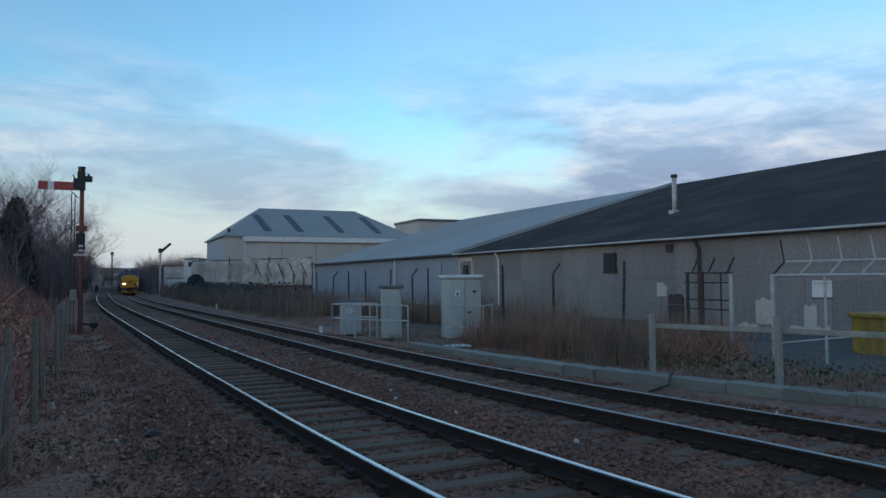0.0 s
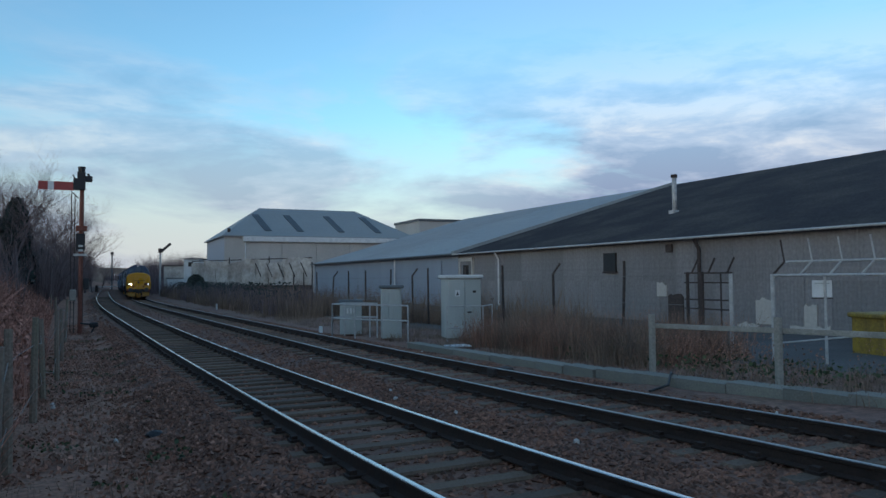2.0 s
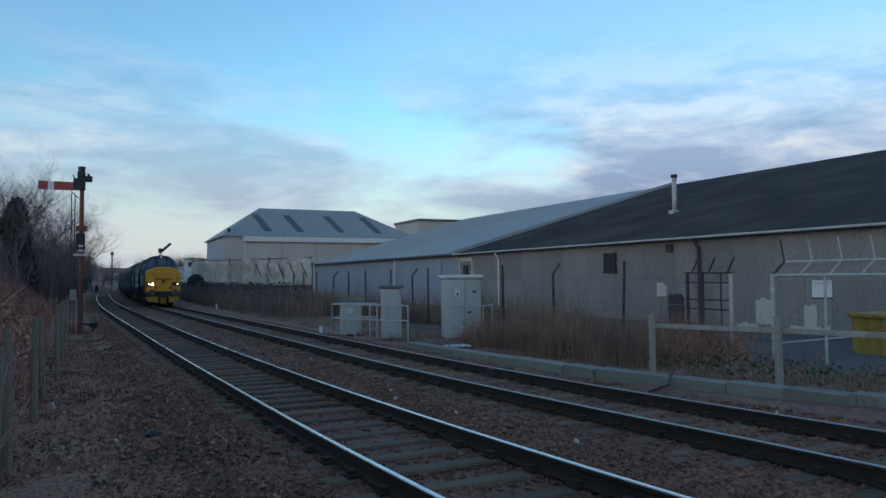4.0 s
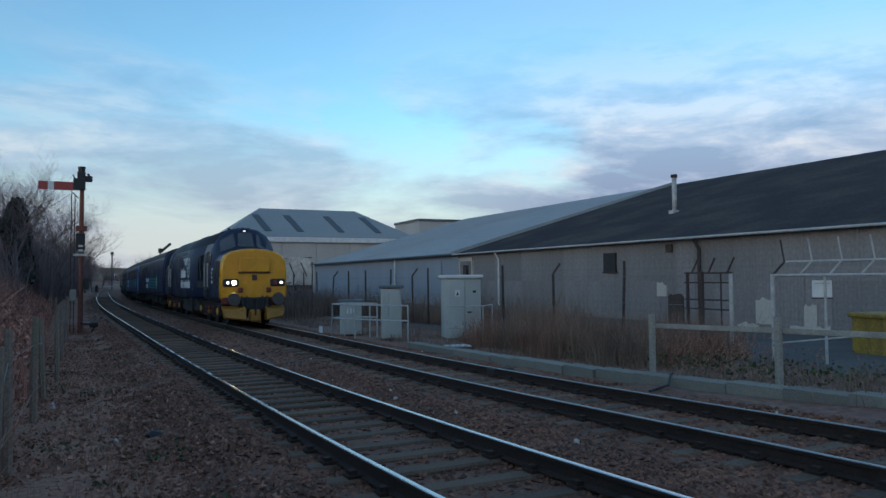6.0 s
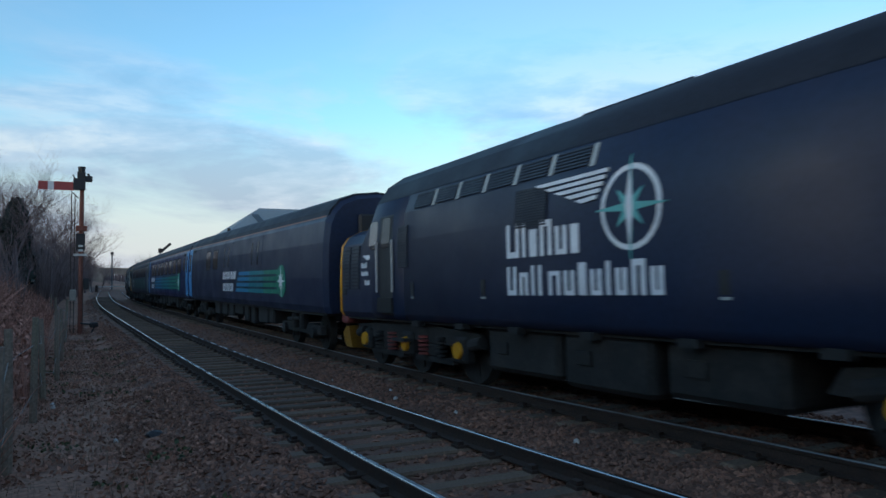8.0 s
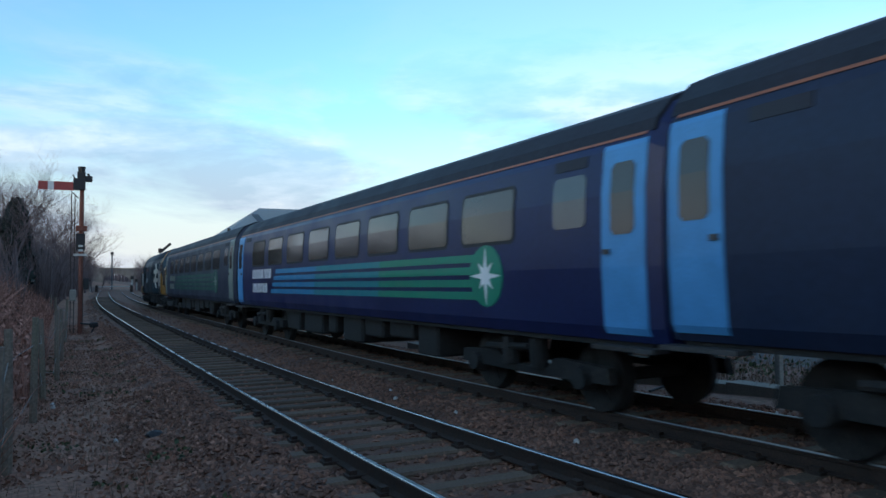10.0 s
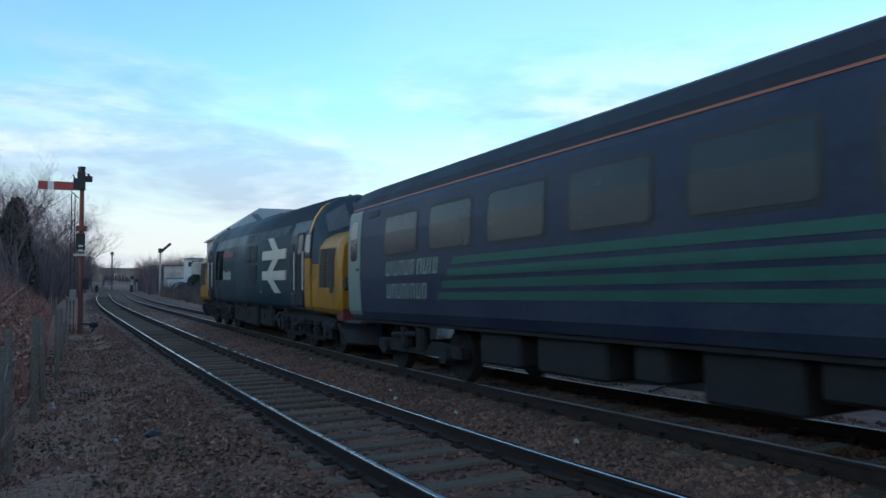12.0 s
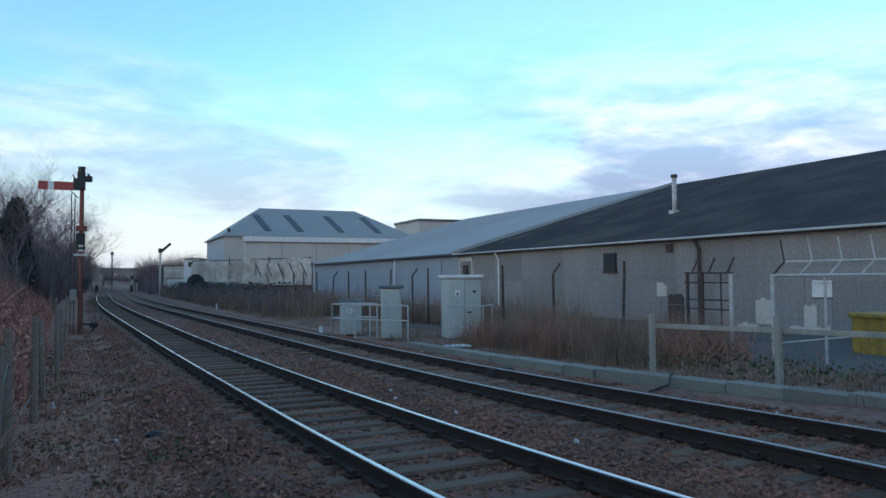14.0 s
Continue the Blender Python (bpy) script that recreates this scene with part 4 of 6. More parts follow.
# beyond the wire fence: bracken and bramble bank
stalks("dead_bracken", "dense red-brown dead bracken and bramble bank", "bracken", clumped(40000, -14, 60, -9, -3.2, 31), 0.6, 1.5, 0.026, M["dead"], 41, 0.7)
stalks("dead_bramble", "tangled dark bramble on the bank top", "bramble", clumped(18000, 6, 120, -16, -4.6, 32, freq=0.25), 0.8, 2.0, 0.04, M["dead"], 42, 0.9)
leaves("bramble_leaves", "dull brown bramble leaves", "bramble", raised(clumped(34000, -14, 70, -10, -3.2, 33), 0.05, 1.2, 3), 0.05, M["dead"], 43)
leaves("fallen_leaves", "fallen brown leaves on the cess", "leaf litter", clumped(30000, -16, 40, -3.4, -0.8, 34, 0.02, cut=-0.4), 0.034, M["dock"], 44)
stalks("cess_grass", "thin dry grass tufts beside the path", "grass", clumped(5000, 0, 45, -3.7, -1.7, 35, freq=1.1, cut=0.05), 0.06, 0.3, 0.010, M["straw"], 45)
leaves("green_weeds", "small green weeds on the cess", "weeds", clumped(1700, 3, 30, -3.2, -1.2, 36, 0.04, cut=0.22, freq=0.8), 0.035, M["green"], 46)
# between the far track and the sheds
stalks("tall_dead_stems", "tall dry reddish willowherb stems", "dead stems", clumped(12000, 9.0, 17.2, 8.5, 11.8, 51, freq=0.6, cut=-0.12, power=1.0), 0.4, 1.5, 0.011, M["straw"], 61, 0.9)
stalks("verge_grass", "matted straw-coloured verge grass", "grass", clumped(12000, -2, 45, 7.3, 10.8, 52, freq=0.9, power=1.0), 0.10, 0.5, 0.016, M["straw"], 62, 0.8)
stalks("fence_growth", "dry stems against the security fence", "dead stems", clumped(12000, 15, 60, 11.2, 13.4, 53, freq=0.4, cut=-0.1, power=1.0), 0.7, 2.2, 0.015, M["straw"], 63, 0.6)
stalks("red_stems", "reddish dead dock stems among the grass", "dead stems", clumped(4200, 8.5, 17.4, 8.4, 11.5, 58, freq=0.6, cut=0.0, power=1.0), 0.5, 1.5, 0.013, M["dock"], 68, 0.7)
leaves("stem_leaves", "withered brown leaves in the verge", "dead leaves", raised(clumped(7000, 4, 17.5, 8.2, 11.5, 59, power=1.0), 0, 0.7, 9), 0.022, M["dock"], 69)
stalks("lineside_scrub", "bare grey-brown scrub along the far side", "scrub", clumped(24000, 38, 112, 8.2, 13.0, 54, freq=0.3, cut=-0.2, power=1.0), 0.7, 2.3, 0.022, M["far_wood"], 64, 0.7)
stalks("lineside_stems", "pale dead stems in the scrub", "dead stems", clumped(7000, 36, 105, 7.8, 11.5, 55, freq=0.3, power=1.0), 0.6, 2.0, 0.035, M["straw"], 65, 0.4)
leaves("yard_weeds", "low green and brown weeds at the yard edge", "weeds", raised(clumped(700, 3, 12, 8.3, 10.2, 56, freq=0.7, power=1.0), 0, 0.32, 5), 0.05, M["green"], 66)
leaves("dark_bushes", "dark evergreen bramble clumps at the fence", "bush", raised(clumped(5000, 40, 100, 8.4, 11, 57, freq=0.25, cut=0.12, power=1.0), 0, 1.9, 6), 0.10, M["ivy"], 67)


# ---- trees ----
def branch_mesh(seed, height, levels=5, spread=0.55, thin=1.0):
    rng = random.Random(seed)
    big, small = ([], []), ([], [])

    def seg(store, a, b, r0, r1, n):
        v, f = store
        d = (b - a).normalized()
        p = d.orthogonal().normalized()
        q = d.cross(p)
        k = len(v)
        for c, r in ((a, r0), (b, r1)):
            for i in range(n):
                t = 2 * math.pi * i / n
                v.append(tuple(c + (p * math.cos(t) + q * math.sin(t)) * r))
        for i in range(n):
            f.append((k + i, k + (i + 1) % n, k + n + (i + 1) % n, k + n + i))

    def grow(a, d, length, r, lev):
        steps_ = 3 if lev < 3 else 2
        for i in range(steps_):
            d = (d + Vector((rng.gauss(0, 0.13), rng.gauss(0, 0.13), rng.gauss(0.03, 0.10)))).normalized()
            b = a + d * (length / steps_)
            r1 = r * 0.82
            seg(big if lev < 2 else small, a, b, r, r1, 7 if lev < 2 else 3)
            if lev < levels:
                for _ in range(1 if lev == 0 and i == 0 else 2 if lev < 4 else 1):
                    side = Vector((rng.gauss(0, 1), rng.gauss(0, 1), rng.gauss(0.2, 0.6))).normalized()
                    nd = (d * (1 - spread) + side * spread + Vector((0, 0, 0.22))).normalized()
                    grow(b, nd, length * rng.uniform(0.52, 0.74), r1 * 0.58, lev + 1)
            a, r = b, r1

    grow(Vector((0, 0, -0.3)), Vector((0, 0, 1)), height * 0.52, height * 0.022 * thin, 0)
    return big, small


def bare_tree(seed, height, label, m, material="bark", thin=1.0):
    t = thing("bare_tree", label, "tree", "bare winter trees", m=m)
    big, small = branch_mesh(seed, height, thin=thin)
    raw("trunk", *big, M[material], t, smooth=True)
    raw("crown", *small, M[material], t)["label"] = "crown of bare twigs"
    return t


def plant(px, dist, z0=None):
    """A spot at a bearing across the view, that far out."""
    x, y = px * dist, dist
    s, o = locate([x], [y])
    return Vector((x, y, float(ground_z(s, o)[0]) if z0 is None else z0))


kinds = [bare_tree(101 + k, h, "bare winter tree with fine branching twigs", Matrix.Translation(plant(b, d))) for k, (h, b, d) in
         enumerate(((7.9, -0.585, 46), (9.2, -0.535, 70), (10.8, -0.505, 92), (8.0, -0.60, 60)))]
rng = random.Random(77)
for i, (b, d, s) in enumerate(((-0.62, 52, 1.0), (-0.57, 58, 0.9), (-0.552, 82, 0.95), (-0.52, 78, 1.0), (-0.515, 100, 1.05), (-0.50, 112, 0.95), (-0.492, 122, 0.85), (-0.482, 134, 0.75),
                               (-0.545, 96, 1.0), (-0.53, 110, 1.0), (-0.60, 75, 0.8), (-0.64, 66, 1.0), (-0.575, 74, 0.7), (-0.47, 160, 0.7), (-0.46, 190, 0.7))):
    p = plant(b, d)
    copy_thing(kinds[i % 4], Matrix.Translation(p) @ Matrix.Rotation(rng.uniform(0, 6.28), 4, "Z") @ Matrix.Scale(s, 4))
# woods beyond the signal
for i in range(18):
    b = -0.425 + 0.0075 * i + rng.uniform(-0.003, 0.003)
    d = rng.uniform(150, 185)
    copy_thing(kinds[i % 4], Matrix.Translation(plant(b, d, -0.2)) @ Matrix.Rotation(rng.uniform(0, 6.28), 4, "Z") @ Matrix.Scale(rng.uniform(0.55, 0.8), 4))


def ivy_tree(m, h, r, seed):
    t = thing("ivy_clad_tree", "dark ivy-clad evergreen tree on the bank", "tree", m=m)
    part("trunk", tb((0, 0, -0.3), (0, 0, h * 0.8), 0.22, 0.08), M["bark"], t)
    g = np.random.default_rng(seed)
    k = 9000
    z = g.uniform(0.02, 1.0, k)
    a = g.uniform(0, 6.28, k)
    lobes = 0.75 + 0.35 * np.array([noise.noise((math.cos(q) * 1.3, math.sin(q) * 1.3, zz * 5 + seed)) for q, zz in zip(a, z)])
    rr = r * np.interp(z, [0, 0.15, 0.5, 0.85, 1.0], [1.25, 1.3, 1.0, 0.62, 0.25]) * lobes * np.sqrt(g.uniform(0.3, 1, k))
    pts = np.stack([rr * np.cos(a), rr * np.sin(a), z * h], 1)
    u = g.normal(size=(k, 3)) * 0.11
    q = g.normal(size=(k, 3)) * 0.09
    v = np.stack([pts - u, pts + q, pts + u, pts - q], 1).reshape(-1, 3)
    raw("crown", v, (np.arange(k) * 4)[:, None] + np.arange(4), M["ivy"], t)


ivy_tree(Matrix.Translation(plant(-0.588, 50)), 6.3, 1.35, 3)
ivy_tree(Matrix.Translation(plant(-0.61, 47)), 4.2, 1.9, 4)
ivy_tree(Matrix.Translation(plant(-0.56, 62)), 4.0, 2.2, 5)
ivy_tree(Matrix.Translation(plant(-0.34, 84)), 2.6, 1.5, 8)
stalks("bank_scrub", "dense bare scrub on the bank", "scrub", clumped(16000, 34, 190, -18, -4.5, 71, freq=0.2, cut=-0.3, power=1.0), 1.5, 4.5, 0.05, M["bark"], 81, 0.4)
stalks("far_scrub", "bare scrub and hedges beyond the yard", "scrub", clumped(9000, 115, 230, 7, 45, 72, freq=0.1, cut=-0.3, power=1.0), 1.2, 4.0, 0.09, M["far_wood"], 82, 0.4)


def copse(name, label, count, b0, b1, d0, d1, h0, h1, width, material, seed):
    g = np.random.default_rng(seed)
    d = g.uniform(d0, d1, count)
    b = g.uniform(b0, b1, count)
    x = b * d
    s, o = locate(x, d)
    keep = (np.abs(o - 2.4) > 5.5)
    z = ground_z(s, o)
    stalks(name, label, "woodland", np.stack([x, d, z], 1)[keep], h0, h1, width, M[material], seed, 0.45)


copse("left_copse", "dense dark bare thicket on the bank", 17000, -0.63, -0.50, 48, 100, 2.0, 6.5, 0.05, "bark", 91)
copse("far_left_copse", "dense bare woodland beside the line", 7000, -0.52, -0.462, 105, 200, 4, 11, 0.09, "bark", 92)
copse("signal_copse", "bare woodland behind the far signal", 8000, -0.432, -0.325, 140, 180, 4, 9.0, 0.10, "far_wood", 93)
copse("bridge_copse", "bare woodland behind the bridge", 5000, -0.50, -0.40, 262, 320, 4, 9.5, 0.25, "far_wood", 94)
far_pts = []
rng2 = np.random.default_rng(8)
for _ in range(9000):
    d = rng2.uniform(330, 420)
    far_pts.append((d * rng2.uniform(-0.75, 0.75), d, -0.3))
stalks("far_woodland", "line of distant bare woodland", "woodland", far_pts, 5, 11, 0.7, M["far_wood"], 83, 0.3)


# ---- beyond: bridge, hoarding, small buildings, crossing furniture ----
def arch_bridge():
    t = thing("arch_bridge", "low stone arch bridge over the line", "bridge", m=along(248, 2.4, -0.3))
    R, H, W = 4.3, 5.2, 7.5
    pts = [(-W, -0.5), (-W, H), (W, H), (W, -0.5), (R, -0.5), (R, 0.8)] + [(R * math.cos(a), 0.8 + 3.4 * math.sin(a)) for a in np.linspace(0.15, math.pi - 0.15, 13)] + [(-R, 0.8), (-R, -0.5)]
    part("arch_wall", prism(bmesh.new(), pts, "y", 0, 7), M["brick"], t)
    part("parapet", bx(-W, W, -0.15, 0.35, H, H + 0.9, bevel=0.05), M["brick"], t, "pale stone parapet")


arch_bridge()


def hoarding():
    t = thing("sheeted_scrap_wall", "stained pale sheeting hung along a rusty scrap yard wall", "hoarding")
    a, b = Vector((-33.5, 97, 0)), Vector((-15.6, 86.5, 0))
    d = (b - a) / 9
    rng = random.Random(9)
    for i in range(9):
        p, q = a + d * i, a + d * (i + 1)
        v, f = [], []
        for j in range(7):
            for k in range(7):
                u, w = j / 6, k / 6
                c = p.lerp(q, u)
                top = 4.25 + 0.15 * math.sin(i * 1.7 + u * 3) + (0.15 if i % 3 else -0.2)
                bulge = noise.noise((i + u * 2.2, w * 2.5, 2.0)) * 0.5
                v.append((c.x + bulge * 0.5, c.y - 0.4 - bulge, 1.2 + (top - 1.2) * w))
        f = [(j * 7 + k, (j + 1) * 7 + k, (j + 1) * 7 + k + 1, j * 7 + k + 1) for j in range(6) for k in range(6)]
        raw("sheet", v, f, M["tarp"], t, smooth=True)["label"] = "creased stained sheet"
        part("post", tb((p.x, p.y, -0.2), (p.x, p.y, 4.5 + rng.uniform(-0.2, 0.3)), 0.07), M["rust"], t)
    part("back_wall", bx(-0.1, 0.1, 0, (b - a).length, -0.2, 3.9, m=Matrix.Translation(a) @ Matrix.Rotation(math.atan2(-(b - a).x, (b - a).y), 4, "Z")), M["rust"], t, "rusty sheet wall")
    part("top_rail", tb(a + Vector((0, 0, 4.4)), b + Vector((0, 0, 4.45)), 0.06), M["rust"], t)
    for i in range(5):
        p = a + d * (5 + i * 0.8)
        part("stay", tb(p + Vector((1, -1.2, 2.2)), p + Vector((0.2, -0.8, 3.9)), 0.05), M["rust"], t, "bent rusty stay")


hoarding()


def hut(name, label, px0, px1, dist, z0, z1, wall, roof):
    x0, x1 = (px0 - 784) / 1285 * dist, (px1 - 784) / 1285 * dist
    t = thing(name, label, "hut", m=Matrix.Translation((x0, dist, 0)))
    w = x1 - x0
    part("wall", bx(0, w, 0, 3.0, -0.3, z1), M[wall], t)
    part("roof", bx(-0.15, w + 0.15, -0.15, 3.15, z1, z1 + 0.15, bevel=0.03), M[roof], t)
    if z0:
        part("window", bx(w * 0.3, w * 0.55, -0.04, 0.03, z1 - 1.0, z1 - 0.4), M["glass"], t)


hut("site_cabin", "small white site cabin above the scrap yard", 325, 352, 100, 1, 4.75, "white", "gutter")
hut("white_container", "white container beside the line", 296, 331, 108, 0, 2.1, "white", "gutter")
hut("low_grey_store", "low stained grey store roof by the signal", 290, 345, 116, 0, 4.1, "tarp", "rust")


def crossing_post(px, dist, h, mt, label):
    t = thing("crossing_post", label, "post", m=Matrix.Translation(((px - 784) / 1285 * dist, dist, -0.3)))
    part("post", tb((0, 0, 0), (0, 0, h), 0.16), M[mt], t)
    part("head", bx(-0.3, 0.3, -0.2, 0.2, h - 0.2, h + 0.5, bevel=0.05), M["black"], t)


crossing_post(198, 165, 8.2, "gutter", "tall dark post near the bridge")
crossing_post(234, 150, 2.6, "cabinet", "short white post near the bridge")
crossing_post(242, 155, 2.0, "cabinet", "short white post near the bridge")
crossing_post(160, 140, 2.2, "cream", "pale post beside the line")
t_ = thing("crossing_barrier", "pale low barrier across the lane by the line", "barrier", m=Matrix.Translation((-66, 138, -0.3)))
part("boom", bx(0, 7, -0.05, 0.05, 1.0, 1.12), M["cabinet"], t_)
for k in range(2):
    part("stand", bx(k * 6.6, k * 6.6 + 0.4, -0.2, 0.2, 0, 1.3), M["rust"], t_)
t_ = thing("red_van", "small red van parked beyond the yard", "van", m=Matrix.Translation((-63.5, 157, -0.3)))
part("body", bx(0, 2.1, 0, 4.2, 0.35, 2.0, bevel=0.15), M["signal_red"], t_)
part("windscreen", bx(0.2, 1.9, -0.03, 0.1, 1.25, 1.8), M["glass"], t_)
for x in (0.1, 1.7):
    part("wheel", tb((x, 0.8, 0.35), (x + 0.3, 0.8, 0.35), 0.35, seg=14), M["black"], t_)
    part("wheel", tb((x, 3.3, 0.35), (x + 0.3, 3.3, 0.35), 0.35, seg=14), M["black"], t_)

# litter and oddments by the line
t_ = thing("plastic_bag", "crumpled dark plastic bag on the cess", "litter", m=along(7.4, -1.45, -0.38))
bm = bmesh.new()
bmesh.ops.create_icosphere(bm, subdivisions=2, radius=0.13)
for v in bm.verts:
    v.co *= 1 + 0.35 * noise.noise(v.co * 9)
    v.co.z *= 0.55
part("bag", bm, M["black"], t_)
rng = random.Random(14)
for i in range(14):
    s, o = rng.uniform(2, 16), rng.choice((rng.uniform(-3.0, -1.2), rng.uniform(2.0, 3.0), rng.uniform(5.2, 6.6)))
    q = at(s, o)
    zg = float(ground_z(np.array([s]), np.array([o]))[0])
    bm = bmesh.new()
    bmesh.ops.create_icosphere(bm, subdivisions=1, radius=rng.uniform(0.02, 0.05))
    for v in bm.verts:
        v.co *= 1 + 0.4 * noise.noise(v.co * 40 + Vector((i, 0, 0)))
    st = finish("pale_stone", bm, M["cream"])
    st.location = (q.x, q.y, zg + 0.02)
    tagged(st, "pale chip of stone lying on the ballast", "stone", "pale chips on the ballast")
# track-bed clutter on the far line
t_ = thing("point_rodding_stub", "rusty metal bracket beside the far rail", "bracket", m=along(9.4, 5.2, -0.12))
part("plate", bx(-0.25, 0.25, -0.12, 0.12, -0.08, 0.08, bevel=0.02), M["rust"], t_)
part("arm", tb((-0.2, 0, 0.05), (0.25, 0.3, -0.05), 0.03), M["rust"], t_)
t_ = thing("black_cable", "loose black cable over the trough", "cable")
pts = [at(6.2, 6.2, -0.24), at(6.4, 6.8, -0.2), at(6.7, 7.15, -0.06), at(7.0, 7.45, -0.07), at(7.2, 7.7, -0.2)]
bm = bmesh.new()
for a, b in zip(pts[:-1], pts[1:]):
    tube(bm, a, b, 0.022, seg=6)
part("cable", bm, M["black"], t_)


# ---- the train ----
BODY = [(1.26, 1.02), (1.34, 1.14), (1.36, 1.6), (1.36, 2.5), (1.31, 3.02), (1.18, 3.38), (0.96, 3.70), (0.60, 3.94), (0.0, 4.05)]
NOSE = [(1.24, 1.02), (1.32, 1.14), (1.33, 1.5), (1.32, 2.2), (1.28, 2.60), (1.14, 2.81), (0.87, 2.95), (0.48, 3.04), (0.0, 3.07)]
COACH = [(1.30, 1.00), (1.37, 1.16), (1.40, 1.85), (1.38, 2.70), (1.32, 3.22), (1.20, 3.50), (0.98, 3.74), (0.60, 3.90), (0.0, 3.97)]


def shrunk(profile, k, low=1.02):
    """A profile drawn in towards its middle, for rounded ends."""
    c = 1.9
    return [(y * k, c + (z - c) * k if z > c else z) for y, z in profile]


def loft(bm, sections):
    rings = []
    for x, prof in sections:
        half = [(-y, z) for y, z in prof]
        ring = half + [(y, z) for y, z in prof[:-1]][::-1]
        rings.append([bm.verts.new((x, y, z)) for y, z in ring])
    k = len(rings[0])
    for a, b in zip(rings[:-1], rings[1:]):
        for i in range(k):
            bm.faces.new((a[i], a[(i + 1) % k], b[(i + 1) % k], b[i]))
    bm.faces.new(rings[0]), bm.faces.new(rings[-1][::-1])
    bmesh.ops.recalc_face_normals(bm, faces=bm.faces)
    return bm


def side_y(prof, z):
    return float(np.interp(z, [p[1] for p in prof], [p[0] for p in prof]))


def decal(prof, pts, side=-1, out=0.006, thick=0.03):
    """A thin plate on a vehicle's flank: pts are (x, z), laid on the curved profile."""
    bm = bmesh.new()
    bm.faces.new([bm.verts.new((x, 0, z)) for x, z in pts])
    for _, zc in prof:
        if min(p[1] for p in pts) + 0.02 < zc < max(p[1] for p in pts) - 0.02:
            bmesh.ops.bisect_plane(bm, geom=bm.verts[:] + bm.edges[:] + bm.faces[:], plane_co=(0, 0, zc), plane_no=(0, 0, 1))
    front = bm.verts[:]
    faces = bm.faces[:]
    back = {v: bm.verts.new(v.co) for v in front}
    for f in faces:
        bm.faces.new([back[v] for v in f.verts][::-1])
    for e in [e for e in bm.edges if len(e.link_faces) == 1 and e.verts[0] in back and e.verts[1] in back]:
        u, v = e.verts
        bm.faces.new((u, v, back[v], back[u]))
    for v in front:
        y = side_y(prof, v.co.z)
        v.co.y, back[v].co.y = side * (y + out), side * (y - thick)
    bmesh.ops.recalc_face_normals(bm, faces=bm.faces)
    return bm


def rect(x0, x1, z0, z1):
    return [(x0, z0), (x1, z0), (x1, z1), (x0, z1)]


def rounded(x0, x1, z0, z1, r=0.08):
    return [(x0 + r, z0), (x1 - r, z0), (x1, z0 + r), (x1, z1 - r), (x1 - r, z1), (x0 + r, z1), (x0, z1 - r), (x0, z0 + r)]


def grille(parent, prof, x0, x1, z0, z1, side, slats=10, mat_slat="slat"):
    g = part("grille", decal(prof, rect(x0, x1, z0, z1), side, 0.004), M["grille"], parent, "dark louvred grille")
    for i in range(slats):
        z = z0 + (z1 - z0) * (i + 0.5) / slats
        h = (z1 - z0) / slats * 0.30
        part("slat", decal(prof, rect(x0 + 0.02, x1 - 0.02, z - h, z + h), side, 0.022), M[mat_slat], g)
    return g


def word(parent, prof, x0, z0, height, widths, side=-1, slant=0.0, gap=0.22, material="letter", label="white lettering bars"):
    """A word as a row of plain bars, one a character."""
    x = x0
    for i, w in enumerate(widths):
        if w > 0:
            ww, st = w * height, 0.17 * height
            h = height if slant > 0 or i == 0 or w < 0.3 or i % 4 == 3 else height * 0.78
            strokes = [(0, st, 0, h)]
            if w > 0.3:
                strokes += [(ww - st, ww, 0, h), (st, ww - st, h * (0.82 if i % 2 else 0.0), h * (1.0 if i % 2 else 0.18))]
            for a, b, c, d in strokes:
                part("lettering_bar", decal(prof, [(x + a + slant * c, z0 + c), (x + b + slant * c, z0 + c), (x + b + slant * d, z0 + d), (x + a + slant * d, z0 + d)], side, 0.010), M[material], parent, label)
            x += w * height + gap * height
        else:
            x += -w * height
    return x


def wheelset(parent, x, r):
    bm = bmesh.new()
    for sy in (-1, 1):
        tube(bm, (0, sy * 0.70, 0), (0, sy * 0.83, 0), r, r * 0.985, seg=24)
        tube(bm, (0, sy * 0.665, 0), (0, sy * 0.70, 0), r + 0.03, seg=24)
        for k in range(4):
            a = k * math.pi / 2
            box(bm, -0.05, 0.05, -0.012, 0.012, r * 0.45, r * 0.8, m=Matrix.Translation((0, sy * 0.835, 0)) @ Matrix.Rotation(a, 4, "Y"))
    tube(bm, (0, -0.9, 0), (0, 0.9, 0), 0.09, seg=10)
    w = part("wheelset", bm, M["under"], parent, "grimy steel wheelset")
    w.location = (x, 0, r)
    w["roll_radius"] = r
    return w


